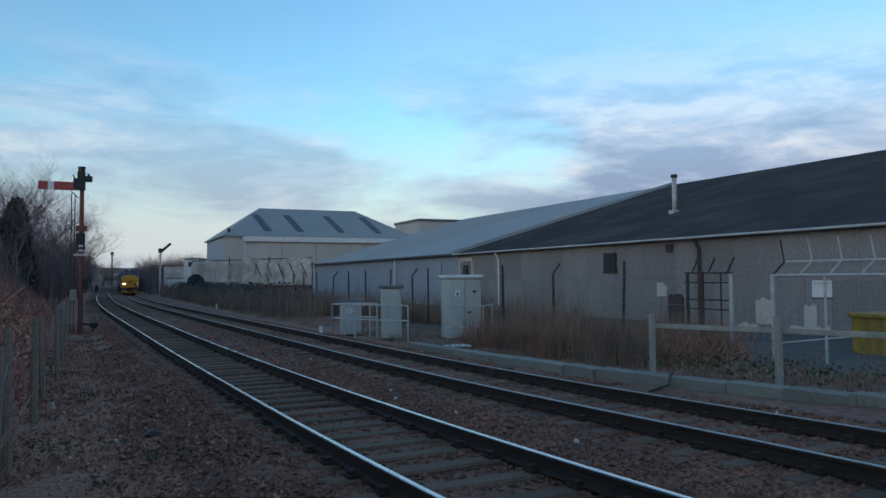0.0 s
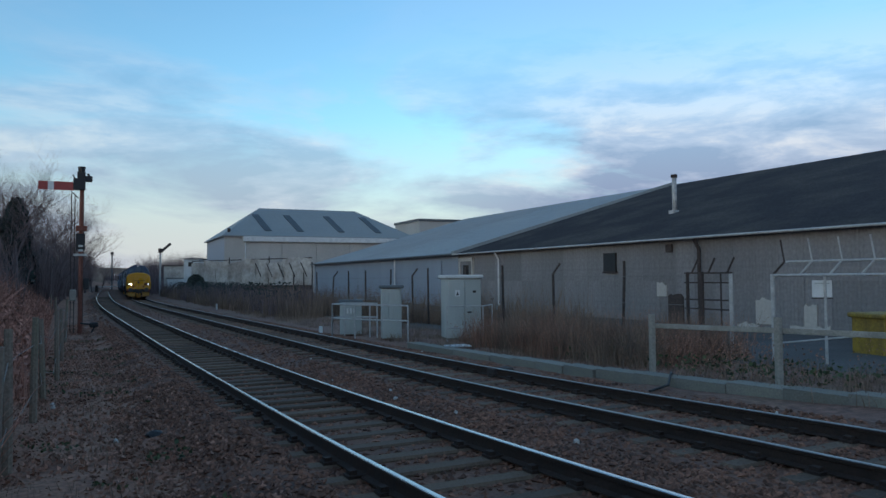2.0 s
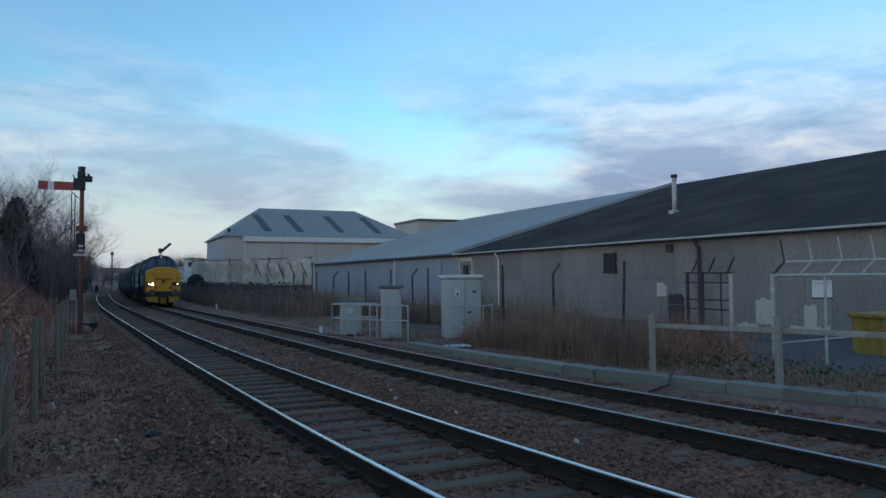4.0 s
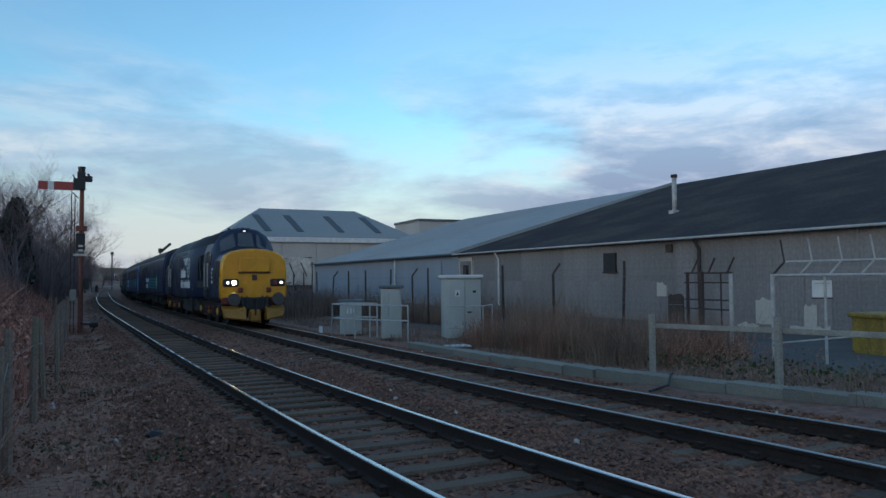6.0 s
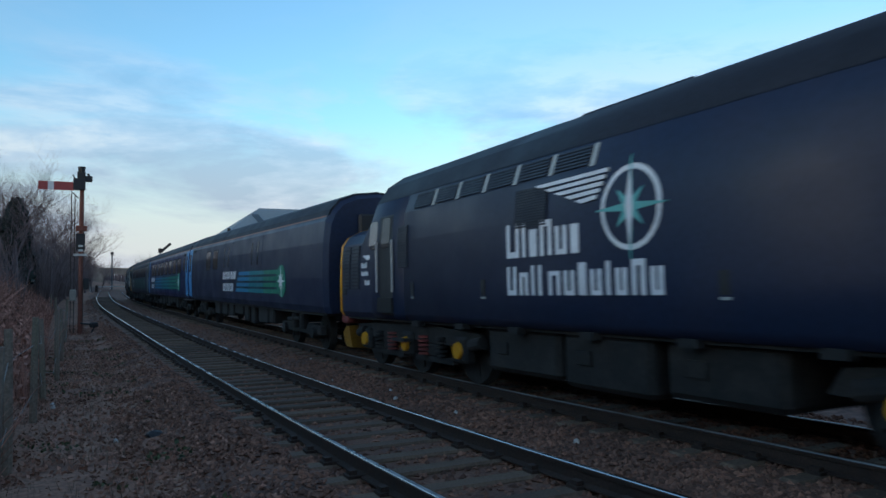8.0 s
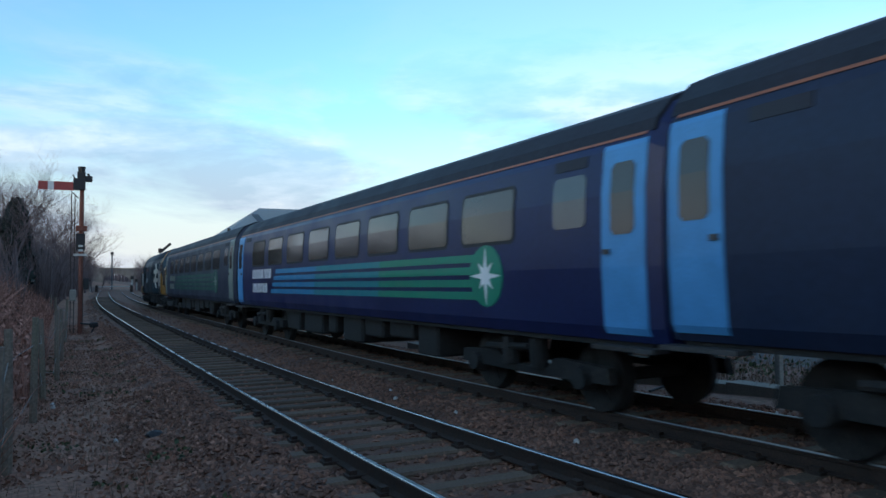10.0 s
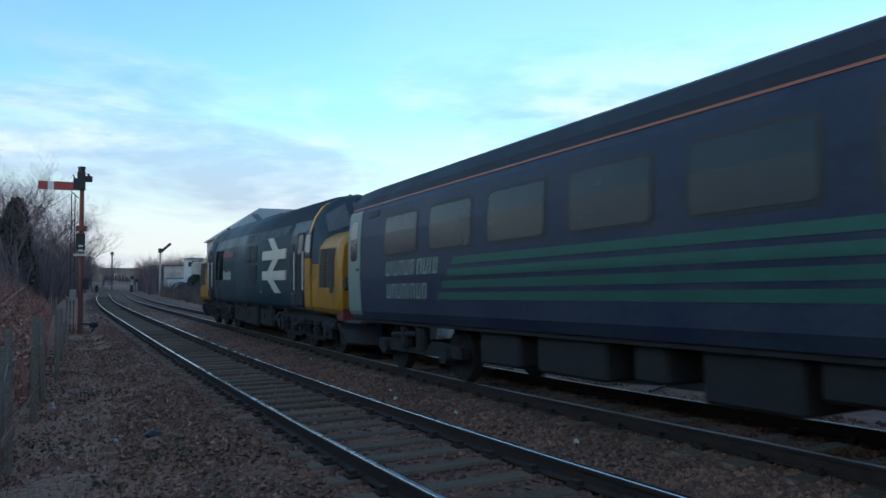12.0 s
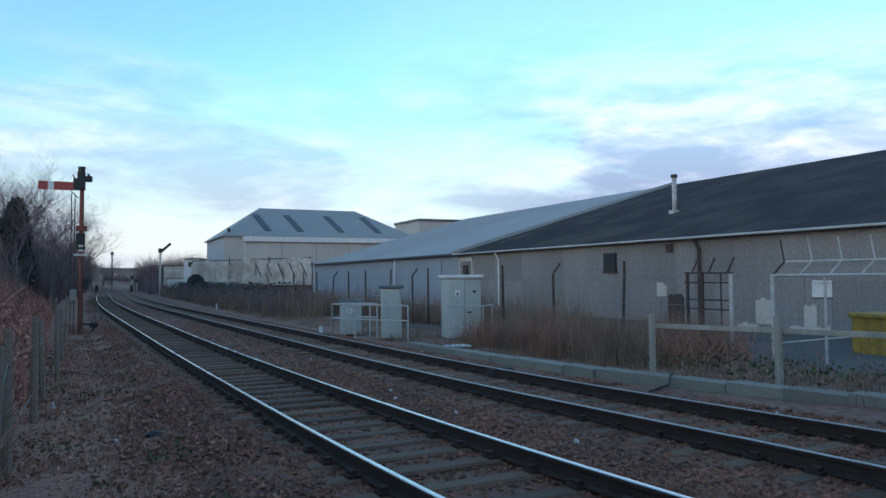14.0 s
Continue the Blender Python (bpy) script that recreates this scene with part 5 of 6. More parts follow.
def loco_bogie(parent, xc, hub_mat, front):
    bm = bmesh.new()
    for sy in (-1, 1):
        y0, y1 = sorted((sy * 0.98, sy * 1.10))
        prism(bm, [(xc - 2.75, 0.62), (xc - 2.6, 0.86), (xc - 0.9, 0.95), (xc + 0.9, 0.95), (xc + 2.6, 0.86), (xc + 2.75, 0.62), (xc + 2.3, 0.60), (xc + 0.6, 0.66), (xc - 0.6, 0.66), (xc - 2.3, 0.60)], "y", y0, y1)
        box(bm, xc - 1.75, xc - 0.25, y0, y1 + 0.02 * sy, 0.30, 0.40), box(bm, xc + 0.25, xc + 1.75, y0, y1 + 0.02 * sy, 0.30, 0.40)
        for k in (-1.0, 1.0):
            box(bm, xc + k - 0.32, xc + k + 0.32, y0, y1 + 0.05 * sy, 0.40, 0.62, bevel=0.03)
        for k in (-2.45, 2.45):
            tube(bm, (xc + k, sy * 1.14, 0.68), (xc + k + 0.35, sy * 1.14, 0.74), 0.10, seg=10)
        box(bm, xc - 2.5, xc + 2.5, min(y0, y1), max(y0, y1), 0.96, 1.03)
    fr = part("bogie_frame", bm, M["under"], parent, "grimy cast bogie frame")
    for dx in (-2.057, 0.0, 2.057):
        wheelset(parent, xc + dx, 0.57)
        for sy in (-1, 1):
            part("axlebox", bx(xc + dx - 0.24, xc + dx + 0.24, min(sy * 0.95, sy * 1.17), max(sy * 0.95, sy * 1.17), 0.36, 0.80, bevel=0.05), M["under_grey"], fr, "grimy axlebox")
            part("hub_cap", tb((xc + dx, sy * 1.16, 0.57), (xc + dx, sy * 1.22, 0.57), 0.15, 0.13, seg=16), M[hub_mat], fr, "painted axle end cap")
    for dx in (-1.35, -0.70, 0.70, 1.35):
        for sy in (-1, 1):
            bm = bmesh.new()
            for k in range(5):
                tube(bm, (xc + dx, sy * 1.12, 0.42 + k * 0.075), (xc + dx, sy * 1.12, 0.46 + k * 0.075), 0.115, seg=12)
            part("spring", bm, M["buffer_red" if hub_mat == "yellow" and abs(dx) < 1 else "under"], fr, "coil spring")
    return fr


def loco_end(t, e, spec):
    """The nose, cab, buffers and plough at one end; e is +1 in front, -1 behind."""
    def X(v):
        return e * v
    # nose: flanks, then the rounded yellow front
    body_nose = [(X(6.9), NOSE), (X(8.72), NOSE)]
    part("nose_side", loft(bmesh.new(), body_nose), M[spec["nose_side"]], t, spec["nose_label"], smooth=False)
    front = [(X(8.72), [(y + 0.004, z + 0.004) for y, z in NOSE]), (X(8.87), shrunk(NOSE, 0.993)), (X(8.94), shrunk(NOSE, 0.97)), (X(8.985), shrunk(NOSE, 0.925))]
    nf = part("nose_front", loft(bmesh.new(), front), M["yellow" if spec["lit"] else "yellow_dull"], t, "warning yellow nose end", smooth=True)
    top = part("nose_top", loft(bmesh.new(), [(X(7.2), [(p[0] * 0.86 + 0.004, max(p[1], 2.75) + 0.012) for p in NOSE]), (X(8.66), [(p[0] * 0.86, max(p[1], 2.75) + 0.012) for p in NOSE])]), M[spec["roof"]], t, "dark nose top")
    # raised panel, marker boxes, lamps
    pn = part("nose_panel", bx(min(X(8.94), X(9.025)), max(X(8.94), X(9.045)), -0.62, 0.62, 2.12, 2.70, bevel=0.035), M["yellow"], nf, "raised yellow nose door panel")
    # dark strip that paints the shadow line along the panel's lower edge
    part("seam", bx(min(X(8.95), X(9.035)), max(X(8.95), X(9.035)), -0.64, 0.64, 2.08, 2.115), M["under"], nf)
    part("warning_plate", bx(min(X(8.95), X(9.01)), max(X(8.95), X(9.01)), -0.10, 0.10, 1.80, 2.02, bevel=0.015), M["rust"], nf, "brown square plate")
    for sy in (-1, 1):
        lb = part("lamp_box", bx(min(X(8.78), X(9.06)), max(X(8.78), X(9.06)), min(sy * 0.62, sy * 1.22), max(sy * 0.62, sy * 1.22), 1.56, 1.86, bevel=0.05), M["black"], t, "black marker lamp cluster")
        lit = spec["lit"] and e == 1
        for k, y in enumerate((0.80, 1.05)):
            mt = M["lamp_red"]
            if lit:
                mt = M["lamp_small"] if k == 1 else (M["lamp_white"] if sy == -1 else M["lamp_red"])
            r = 0.09 if k == 0 else 0.058
            part("lamp_lens", tb((X(9.05), sy * y, 1.71), (X(9.085), sy * y, 1.71), r, r * 0.85, seg=16), mt, lb, "round lamp lens")
        bm = bmesh.new()
        tube(bm, (X(8.8), sy * 0.863, 1.06), (X(9.15), sy * 0.863, 1.06), 0.16, 0.14, seg=14)
        tube(bm, (X(9.15), sy * 0.863, 1.06), (X(9.33), sy * 0.863, 1.06), 0.11, seg=14)
        b = part("buffer", bm, M["buffer_red"], t, "red buffer housing with dark steel face", smooth=False)
        part("buffer_face", tb((X(9.32), sy * 0.863, 1.06), (X(9.375), sy * 0.863, 1.06), 0.255, 0.235, seg=24), M["steel"], b, "oval worn buffer face")
        bm = bmesh.new()
        for k in range(3):
            tube(bm, (X(9.0), sy * (0.35 + 0.13 * k), 1.02), (X(9.10), sy * (0.35 + 0.13 * k), 0.62), 0.028, seg=6)
            tube(bm, (X(9.10), sy * (0.35 + 0.13 * k), 0.62), (X(9.02), sy * (0.28 + 0.10 * k), 0.50), 0.028, seg=6)
        part("brake_hose", bm, M["rust"] if k % 2 else M["black"], t, "hanging brake hoses")
        part("multiple_socket", bx(min(X(8.97), X(9.10)), max(X(8.97), X(9.10)), sy * 0.55 - 0.09, sy * 0.55 + 0.09, 1.32, 1.52, bevel=0.03), M["buffer_red"], nf, "red control socket")
        # thin black plate on the nose flank, painting the shade of a recess
        part("plate_recess", bx(min(X(8.40), X(8.62)), max(X(8.40), X(8.62)), sy * 1.325 - 0.02, sy * 1.325 + 0.02, 1.50, 1.78), M["black"], t, "black plate painted as the shade of a nose side recess")
        # plough
        bm = bmesh.new()
        prism(bm, [(X(8.95), 0.16), (X(9.28), 0.16), (X(9.40), 0.22), (X(9.30), 0.66), (X(9.05), 0.80), (X(8.95), 0.80)] if e > 0 else
              [(X(8.95), 0.80), (X(9.05), 0.80), (X(9.30), 0.66), (X(9.40), 0.22), (X(9.28), 0.16), (X(8.95), 0.16)], "y", min(sy * 0.40, sy * 1.22), max(sy * 0.40, sy * 1.22))
        for v in bm.verts:
            if abs(v.co.y) > 1.0:
                v.co.x -= e * 0.34
                if v.co.z < 0.3:
                    v.co.z += 0.16
                    v.co.y *= 0.93
            elif v.co.z < 0.3:
                v.co.z += 0.06
        part("plough", bm, M["plough_yellow" if spec["lit"] else "black"], t, "dirty miniature snow plough")
    part("centre_plough", bx(min(X(8.9), X(9.18)), max(X(8.9), X(9.18)), -0.24, 0.24, 0.16, 0.66, bevel=0.08), M["plough_yellow" if spec["lit"] else "black"], t, "dirty centre plough plate")
    part("drag_box", bx(min(X(8.5), X(9.04)), max(X(8.5), X(9.04)), -0.60, 0.60, 0.62, 1.12, bevel=0.05), M["black"], t, "black drawgear box")
    for y in (-0.5, -0.32, 0.3, 0.48):
        part("air_pipe", tb((X(9.05), y, 1.2), (X(9.14), y * 1.05, 0.72), 0.026, seg=6), M["rust"] if y > 0 else M["black"], t, "air pipe")
    part("buffer_beam", bx(min(X(8.6), X(8.99)), max(X(8.6), X(8.99)), -1.24, 1.24, 0.86, 1.16, bevel=0.03), M["buffer_red"], t, "dull red buffer beam")
    bm = bmesh.new()
    tube(bm, (X(8.95), 0, 1.03), (X(9.22), 0, 1.0), 0.06), tube(bm, (X(9.22), 0, 1.08), (X(9.22), 0, 0.62), 0.035), tube(bm, (X(9.16), 0, 0.66), (X(9.16), 0, 0.42), 0.05)
    part("coupling", bm, M["black"], t, "black screw coupling")
    # cab front: sloping screen between roof and nose
    part("cab", loft(bmesh.new(), [(X(5.3), BODY), (X(6.7), BODY), (X(6.85), BODY), (X(7.05), shrunk(BODY, 0.97)), (X(7.55), [(a[0], min(a[1], b[1])) for a, b in zip(NOSE, BODY)])]), M[spec["cab"]], t, "cab with windscreen surround", smooth=True)
    for yc, hw in ((-0.74, 0.31), (0.0, 0.33), (0.74, 0.31)):
        bm = bmesh.new()
        pts = []
        for y, k in ((yc - hw, 0.16), (yc + hw, 0.16), (yc + hw * 0.86, 0.86), (yc - hw * 0.86, 0.86)):
            x = 7.55 - 0.50 * k
            ztop = float(np.interp(abs(y), [p[0] for p in BODY][::-1], [p[1] for p in BODY][::-1])) - 0.10
            zlow = float(np.interp(abs(y), [p[0] for p in NOSE][::-1], [p[1] for p in NOSE][::-1]))
            pts.append((x, y, zlow + (ztop - zlow) * k))
        a = [bm.verts.new((X(p[0] + 0.035), p[1], p[2] + 0.02)) for p in pts]
        b = [bm.verts.new((X(p[0] - 0.06), p[1], p[2] - 0.02)) for p in pts]
        bm.faces.new(a), bm.faces.new(b[::-1])
        for i in range(4):
            bm.faces.new((a[i], b[i], b[(i + 1) % 4], a[(i + 1) % 4]))
        bmesh.ops.recalc_face_normals(bm, faces=bm.faces)
        part("windscreen", bm, M["blind"], t, "grey windscreen pane")
    hd = part("headcode_box", bx(min(X(6.66), X(7.10)), max(X(6.66), X(7.10)), -0.17, 0.17, 3.74, 3.97, bevel=0.05), M[spec["roof"]], t, "roof lamp housing")
    part("lamp_lens", tb((X(7.08), 0, 3.87), (X(7.12), 0, 3.87), 0.055, seg=14), M["lamp_top"] if spec["lit"] and e == 1 else M["galv"], hd, "top lamp")
    for y in (-0.22, 0.22):
        part("horn", tb((X(6.68), y, 3.995), (X(6.86), y, 3.995), 0.03, 0.05, seg=10), M["black"], hd)
    # flanks
    for sy in (-1, 1):
        n = 2 if spec["lit"] else 2
        x0 = 7.62
        for k in range(n):
            a, b = sorted((X(x0 + k * 0.55), X(x0 + k * 0.55 + 0.50)))
            grille(t, NOSE, a, b, 1.62, 2.56, sy, 12, spec["nose_slat"])
        a, b = sorted((X(5.82), X(6.46)))
        # door lies flush; its dark colour stands for the shade of the recess
        d = part("cab_door", decal(BODY, rect(a, b, 1.10, 3.05), sy, 0.004), M["under"] if not spec["lit"] else M["black"], t, "flat cab door, coloured dark for the shade of its recess")
        part("pane", decal(BODY, rounded(a + 0.12, b - 0.12, 2.42, 3.0, 0.05), sy, 0.012), M["glass_dim"], d)
        a, b = sorted((X(6.56), X(6.96)))
        part("cab_window", decal(BODY, rounded(a, b, 2.42, 2.98, 0.07), sy, 0.012), M["blind"], t, "pale cab side window")
        for xx in (5.74, 6.50):
            part("handrail", tb((X(xx), sy * 1.40, 1.55), (X(xx), sy * 1.40, 2.55), 0.026, seg=6), M["galv"], t, "pale vertical handrail")
        part("footstep", bx(min(X(5.8), X(6.5)), max(X(5.8), X(6.5)), min(sy * 1.20, sy * 1.40), max(sy * 1.20, sy * 1.40), 1.16, 1.44), M["under_grey"], t, "grey cab footstep plate")
        part("step", bx(min(X(5.4), X(5.9)), max(X(5.4), X(5.9)), min(sy * 1.15, sy * 1.34), max(sy * 1.15, sy * 1.34), 0.62, 0.68), M["under"], t)


def diesel_locomotive(spec, label):
    t = thing("diesel_locomotive", label, "locomotive", "locomotives of the train")
    part("body", loft(bmesh.new(), [(-5.3, BODY), (5.3, BODY)]), M[spec["body"]], t, spec["body_label"], smooth=True)
    # sooty roof skin over the flank tops
    roof = [(y + 0.006, z + 0.006) if z >= 3.37 else (side_y(BODY, 3.36) + 0.004, 3.36) for y, z in BODY]
    part("roof", loft(bmesh.new(), [(-6.86, roof), (6.86, roof)]), M[spec["roof"]], t, "dark sooty roof", smooth=True)
    for x0, x1, h in ((-4.2, -1.6, 0.03), (-1.2, 0.9, 0.05), (1.6, 4.4, 0.02)):
        part("roof_hatch", bx(x0, x1, -0.42, 0.42, 3.9, 4.0 + h, bevel=0.03), M[spec["roof"]], t)
    part("exhaust", tb((0.1, 0, 3.98), (0.1, 0, 4.1), 0.20, seg=12), M["black"], t)
    for e in (1, -1):
        loco_end(t, e, spec)
    q = spec["flip"]

    def F(a, b):
        return sorted((q * a, q * b))
    for sy in (-1, 1):
        # cantrail grilles, radiator opening, body grilles
        for k in range(6):
            grille(t, BODY, *F(-4.95 + k * 0.85, -4.21 + k * 0.85), 3.06, 3.33, sy, 6, spec["slat"])
            part("cantrail_divider", decal(BODY, rect(*F(-4.20 + k * 0.85, -4.11 + k * 0.85), 3.04, 3.33), sy, 0.012), M["cabinet" if spec["lit"] else spec["body"]], t, "divider between grilles")
        # no hole is cut: a black sheet on the flank paints the radiator's inner shade
        rg = part("radiator_opening", decal(BODY, rect(*F(3.75, 5.15), 1.84, 2.95), sy, 0.006), M["void"], t, "flat black sheet painted as the shade inside the radiator opening")
        part("mullion", decal(BODY, rect(*F(4.41, 4.47), 1.84, 2.95), sy, 0.02), M[spec["body"]], rg)
        part("brace", decal(BODY, [(q * 3.95, 2.92), (q * 4.03, 2.92), (q * 4.77, 1.88), (q * 4.69, 1.88)], sy, 0.02), M["steel"], rg)
        for a, b, c, d in ((-5.55, -5.1, 2.0, 2.78), (-1.55, -0.78, 2.40, 2.94), (-0.70, 0.05, 2.40, 2.94), (-1.55, -0.78, 1.74, 2.30)):
            if spec["lit"] and (a == -0.70 or d < 2.5):
                continue
            grille(t, BODY, *F(a, b), c, d, sy, 15, spec["slat"])
        for xx in (-5.0, -2.5, 2.0, 5.35):
            part("lifting_pocket", decal(BODY, rect(xx, xx + 0.12, 1.48, 1.72), sy, 0.008), M["black"], t)
            part("pocket_label", decal(BODY, rect(xx, xx + 0.13, 1.43, 1.46), sy, 0.008), M["cabinet"], t)
        for i in range(7):
            part("sill_bracket", bx(-5 + i * 1.6, -4.75 + i * 1.6, min(sy * 1.2, sy * 1.34), max(sy * 1.2, sy * 1.34), 0.94, 1.03), M["under_grey"], t)
    # fuel and battery boxes between the bogies
    for x0, x1, z0, y in ((-2.7, -0.9, 0.34, 1.14), (-0.75, 0.85, 0.30, 1.18), (1.0, 2.5, 0.36, 1.12)):
        bx_ = bx(x0, x1, -y, y, z0, 1.0, bevel=0.07)
        tk = part("fuel_tank", bx_, M["under"], t, "grimy underfloor tank")
        part("filler", bx(x0 + 0.3, x0 + 0.6, -y - 0.03, -y, 0.6, 0.8, bevel=0.02), M["under"], tk)
    for xc in (5.64, -5.64):
        loco_bogie(t, xc, spec["hub"], xc > 0)
    part("solebar", bx(-8.7, 8.7, -1.22, 1.22, 0.98, 1.08), M["under"], t, "dark underframe")
    return t


def emblem(t, prof, x, z, r):
    """A round compass-like badge of plain shapes."""
    ring = [(x + r * math.cos(a), z + r * math.sin(a)) for a in np.linspace(0, 2 * math.pi, 25)[:-1]]
    e = part("badge", decal(prof, ring, -1, 0.006), M["letter"], t, "pale round emblem with teal star")
    inner = [(x + r * 0.87 * math.cos(a), z + r * 0.87 * math.sin(a)) for a in np.linspace(0, 2 * math.pi, 25)[:-1]]
    part("badge_field", decal(prof, inner, -1, 0.011), M["navy"], e)
    star = []
    for k in range(16):
        rr = r * (1.22 if k % 4 == 0 else 0.62 if k % 2 == 0 else 0.24)
        a = math.pi / 2 + k * math.pi / 8
        star.append((x + rr * math.cos(a), z + rr * math.sin(a)))
    part("badge_star", decal(prof, star, -1, 0.017), M["teal"], e, "teal star")
    part("badge_star_light", decal(prof, [(x, z + r * 0.95), (x - 0.06, z), (x, z - r * 0.95), (x + 0.06, z)], -1, 0.022), M["letter"], e)


def leading_loco():
    t = diesel_locomotive({"body": "navy", "body_label": "navy blue body side", "nose_side": "navy", "nose_label": "navy nose flank", "cab": "navy", "roof": "loco_roof",
                           "lit": True, "flip": 1, "hub": "yellow", "slat": "slat", "nose_slat": "slat"}, "navy blue diesel locomotive with bright yellow nose and lit headlamp")
    word(t, BODY, -1.75, 2.0, 0.47, [0.66, 0.2, 0.36, 0.54, 0.5, 0.34], gap=0.17)
    word(t, BODY, -1.75, 1.48, 0.40, [0.56, 0.5, 0.2, 0.2, -0.16, 0.6, 0.52, 0.36, 0.5, 0.2, 0.46, 0.52, 0.46], gap=0.21)
    for k in range(5):
        z = 2.94 - k * 0.075
        part("wing_bar", decal(BODY, [(-1.05 + k * 0.22, z), (0.42 - k * 0.05, z + 0.03), (0.42 - k * 0.05, z - 0.018), (-0.93 + k * 0.22, z - 0.042)], -1, 0.03), M["letter"], t, "white wing-like bar")
    emblem(t, BODY, 0.79, 2.47, 0.49)
    for e, x in ((1, 6.85), (-1, -7.5)):
        word(t, NOSE, x, 2.06, 0.12, [0.5, 0.5, 0.5, 0.5], gap=0.15)
        word(t, NOSE, x, 1.90, 0.10, [0.6, 0.6, 0.6, 0.6, 0.6], gap=0.15)
        word(t, NOSE, x + 0.18, 1.70, 0.11, [0.5, 0.5, 0.5, 0.5], gap=0.12)
        part("badge", decal(NOSE, [(x + 0.05, 2.32), (x + 0.42, 2.38), (x + 0.46, 2.24), (x + 0.3, 2.22)], -1, 0.012), M["letter"], t, "small white badge")
    np_ = part("nameplate", decal(BODY, rect(3.72, 5.25, 1.52, 1.76), -1, 0.02), M["under_grey"], t, "cast nameplate")
    word(np_, BODY, 3.80, 1.585, 0.11, [0.7] * 7 + [-0.3] + [0.7] * 6, gap=0.25)
    return t


def trailing_loco():
    t = diesel_locomotive({"body": "dull_blue", "body_label": "weathered blue body side", "nose_side": "yellow_dull", "nose_label": "yellow nose flank", "cab": "dull_blue", "roof": "blue_roof",
                           "lit": False, "flip": -1, "hub": "under_grey", "slat": "slat", "nose_slat": "rust"}, "weathered blue diesel locomotive with yellow cabs and white arrows")
    # the cab tops are dark and the cab ends behind the doors are blue
    for e in (1, -1):
        a, b = sorted((e * 5.2, e * 5.30))
        for sy in (-1, 1):
            part("window_surround", decal(BODY, rect(*sorted((e * 6.5, e * 7.0)), 2.34, 3.1), sy, 0.006), M["black"], t, "dark window surround")
            part("cab_side_panel", decal(BODY, rect(*sorted((e * 6.52, e * 7.0)), 1.06, 2.36), sy, 0.010), M["yellow_dull"], t, "yellow cab side panel")
            part("cab_roof_line", decal(BODY, rect(*sorted((e * 6.80, e * 6.90)), 3.0, 3.80), sy, 0.014), M["yellow"], t, "thin yellow roof edge")
    # double arrow in plain white bars
    arrows = ([(2.30, 2.41), (4.85, 2.41), (4.85, 2.69), (2.30, 2.69)], [(2.30, 1.81), (4.85, 1.81), (4.85, 2.08), (2.30, 2.08)],
              [(2.82, 3.06), (3.36, 3.06), (4.02, 2.69), (3.45, 2.69)], [(4.12, 2.41), (3.52, 2.41), (2.95, 2.08), (3.55, 2.08)], [(2.95, 1.81), (3.52, 1.81), (4.30, 1.44), (3.72, 1.44)])
    for a in arrows:
        part("arrow_bar", decal(BODY, a, -1, 0.03), M["arrow_cream"], t, "aged cream arrow bar")
    word(t, BODY, -3.68, 1.83, 0.36, [0.60] * 5, gap=0.17, material="cabinet", label="pale grey number bars")
    np_ = part("nameplate", decal(BODY, rect(-3.7, -2.0, 2.66, 2.85), -1, 0.02), M["red_plate"], t, "dull red nameplate")
    word(np_, BODY, -3.6, 2.69, 0.10, [0.7] * 8 + [-0.4] + [0.7] * 6, gap=0.25)
    return t


def coach_bogie(t, xc):
    bm = bmesh.new()
    for sy in (-1, 1):
        y0, y1 = sorted((sy * 0.96, sy * 1.10))
        prism(bm, [(xc - 1.8, 0.42), (xc - 1.75, 0.62), (xc - 0.7, 0.66), (xc - 0.5, 0.50), (xc + 0.5, 0.50), (xc + 0.7, 0.66), (xc + 1.75, 0.62), (xc + 1.8, 0.42), (xc + 0.6, 0.40), (xc - 0.6, 0.40)], "y", y0, y1)
        for k in (-0.5, 0.5):
            tube(bm, (xc + k * 0.7, sy * 1.1, 0.5), (xc + k * 0.7, sy * 1.1, 0.9), 0.13, seg=10)
        tube(bm, (xc - 0.9, sy * 1.16, 0.72), (xc + 0.2, sy * 1.16, 0.78), 0.05, seg=8)
    fr = part("bogie_frame", bm, M["under"], t, "grimy coach bogie")
    for dx in (-1.3, 1.3):
        wheelset(t, xc + dx, 0.457)
        for sy in (-1, 1):
            part("axlebox", tb((xc + dx, sy * 0.95, 0.457), (xc + dx, sy * 1.20, 0.457), 0.17, 0.14, seg=12), M["under_grey"], fr, "grimy axlebox")


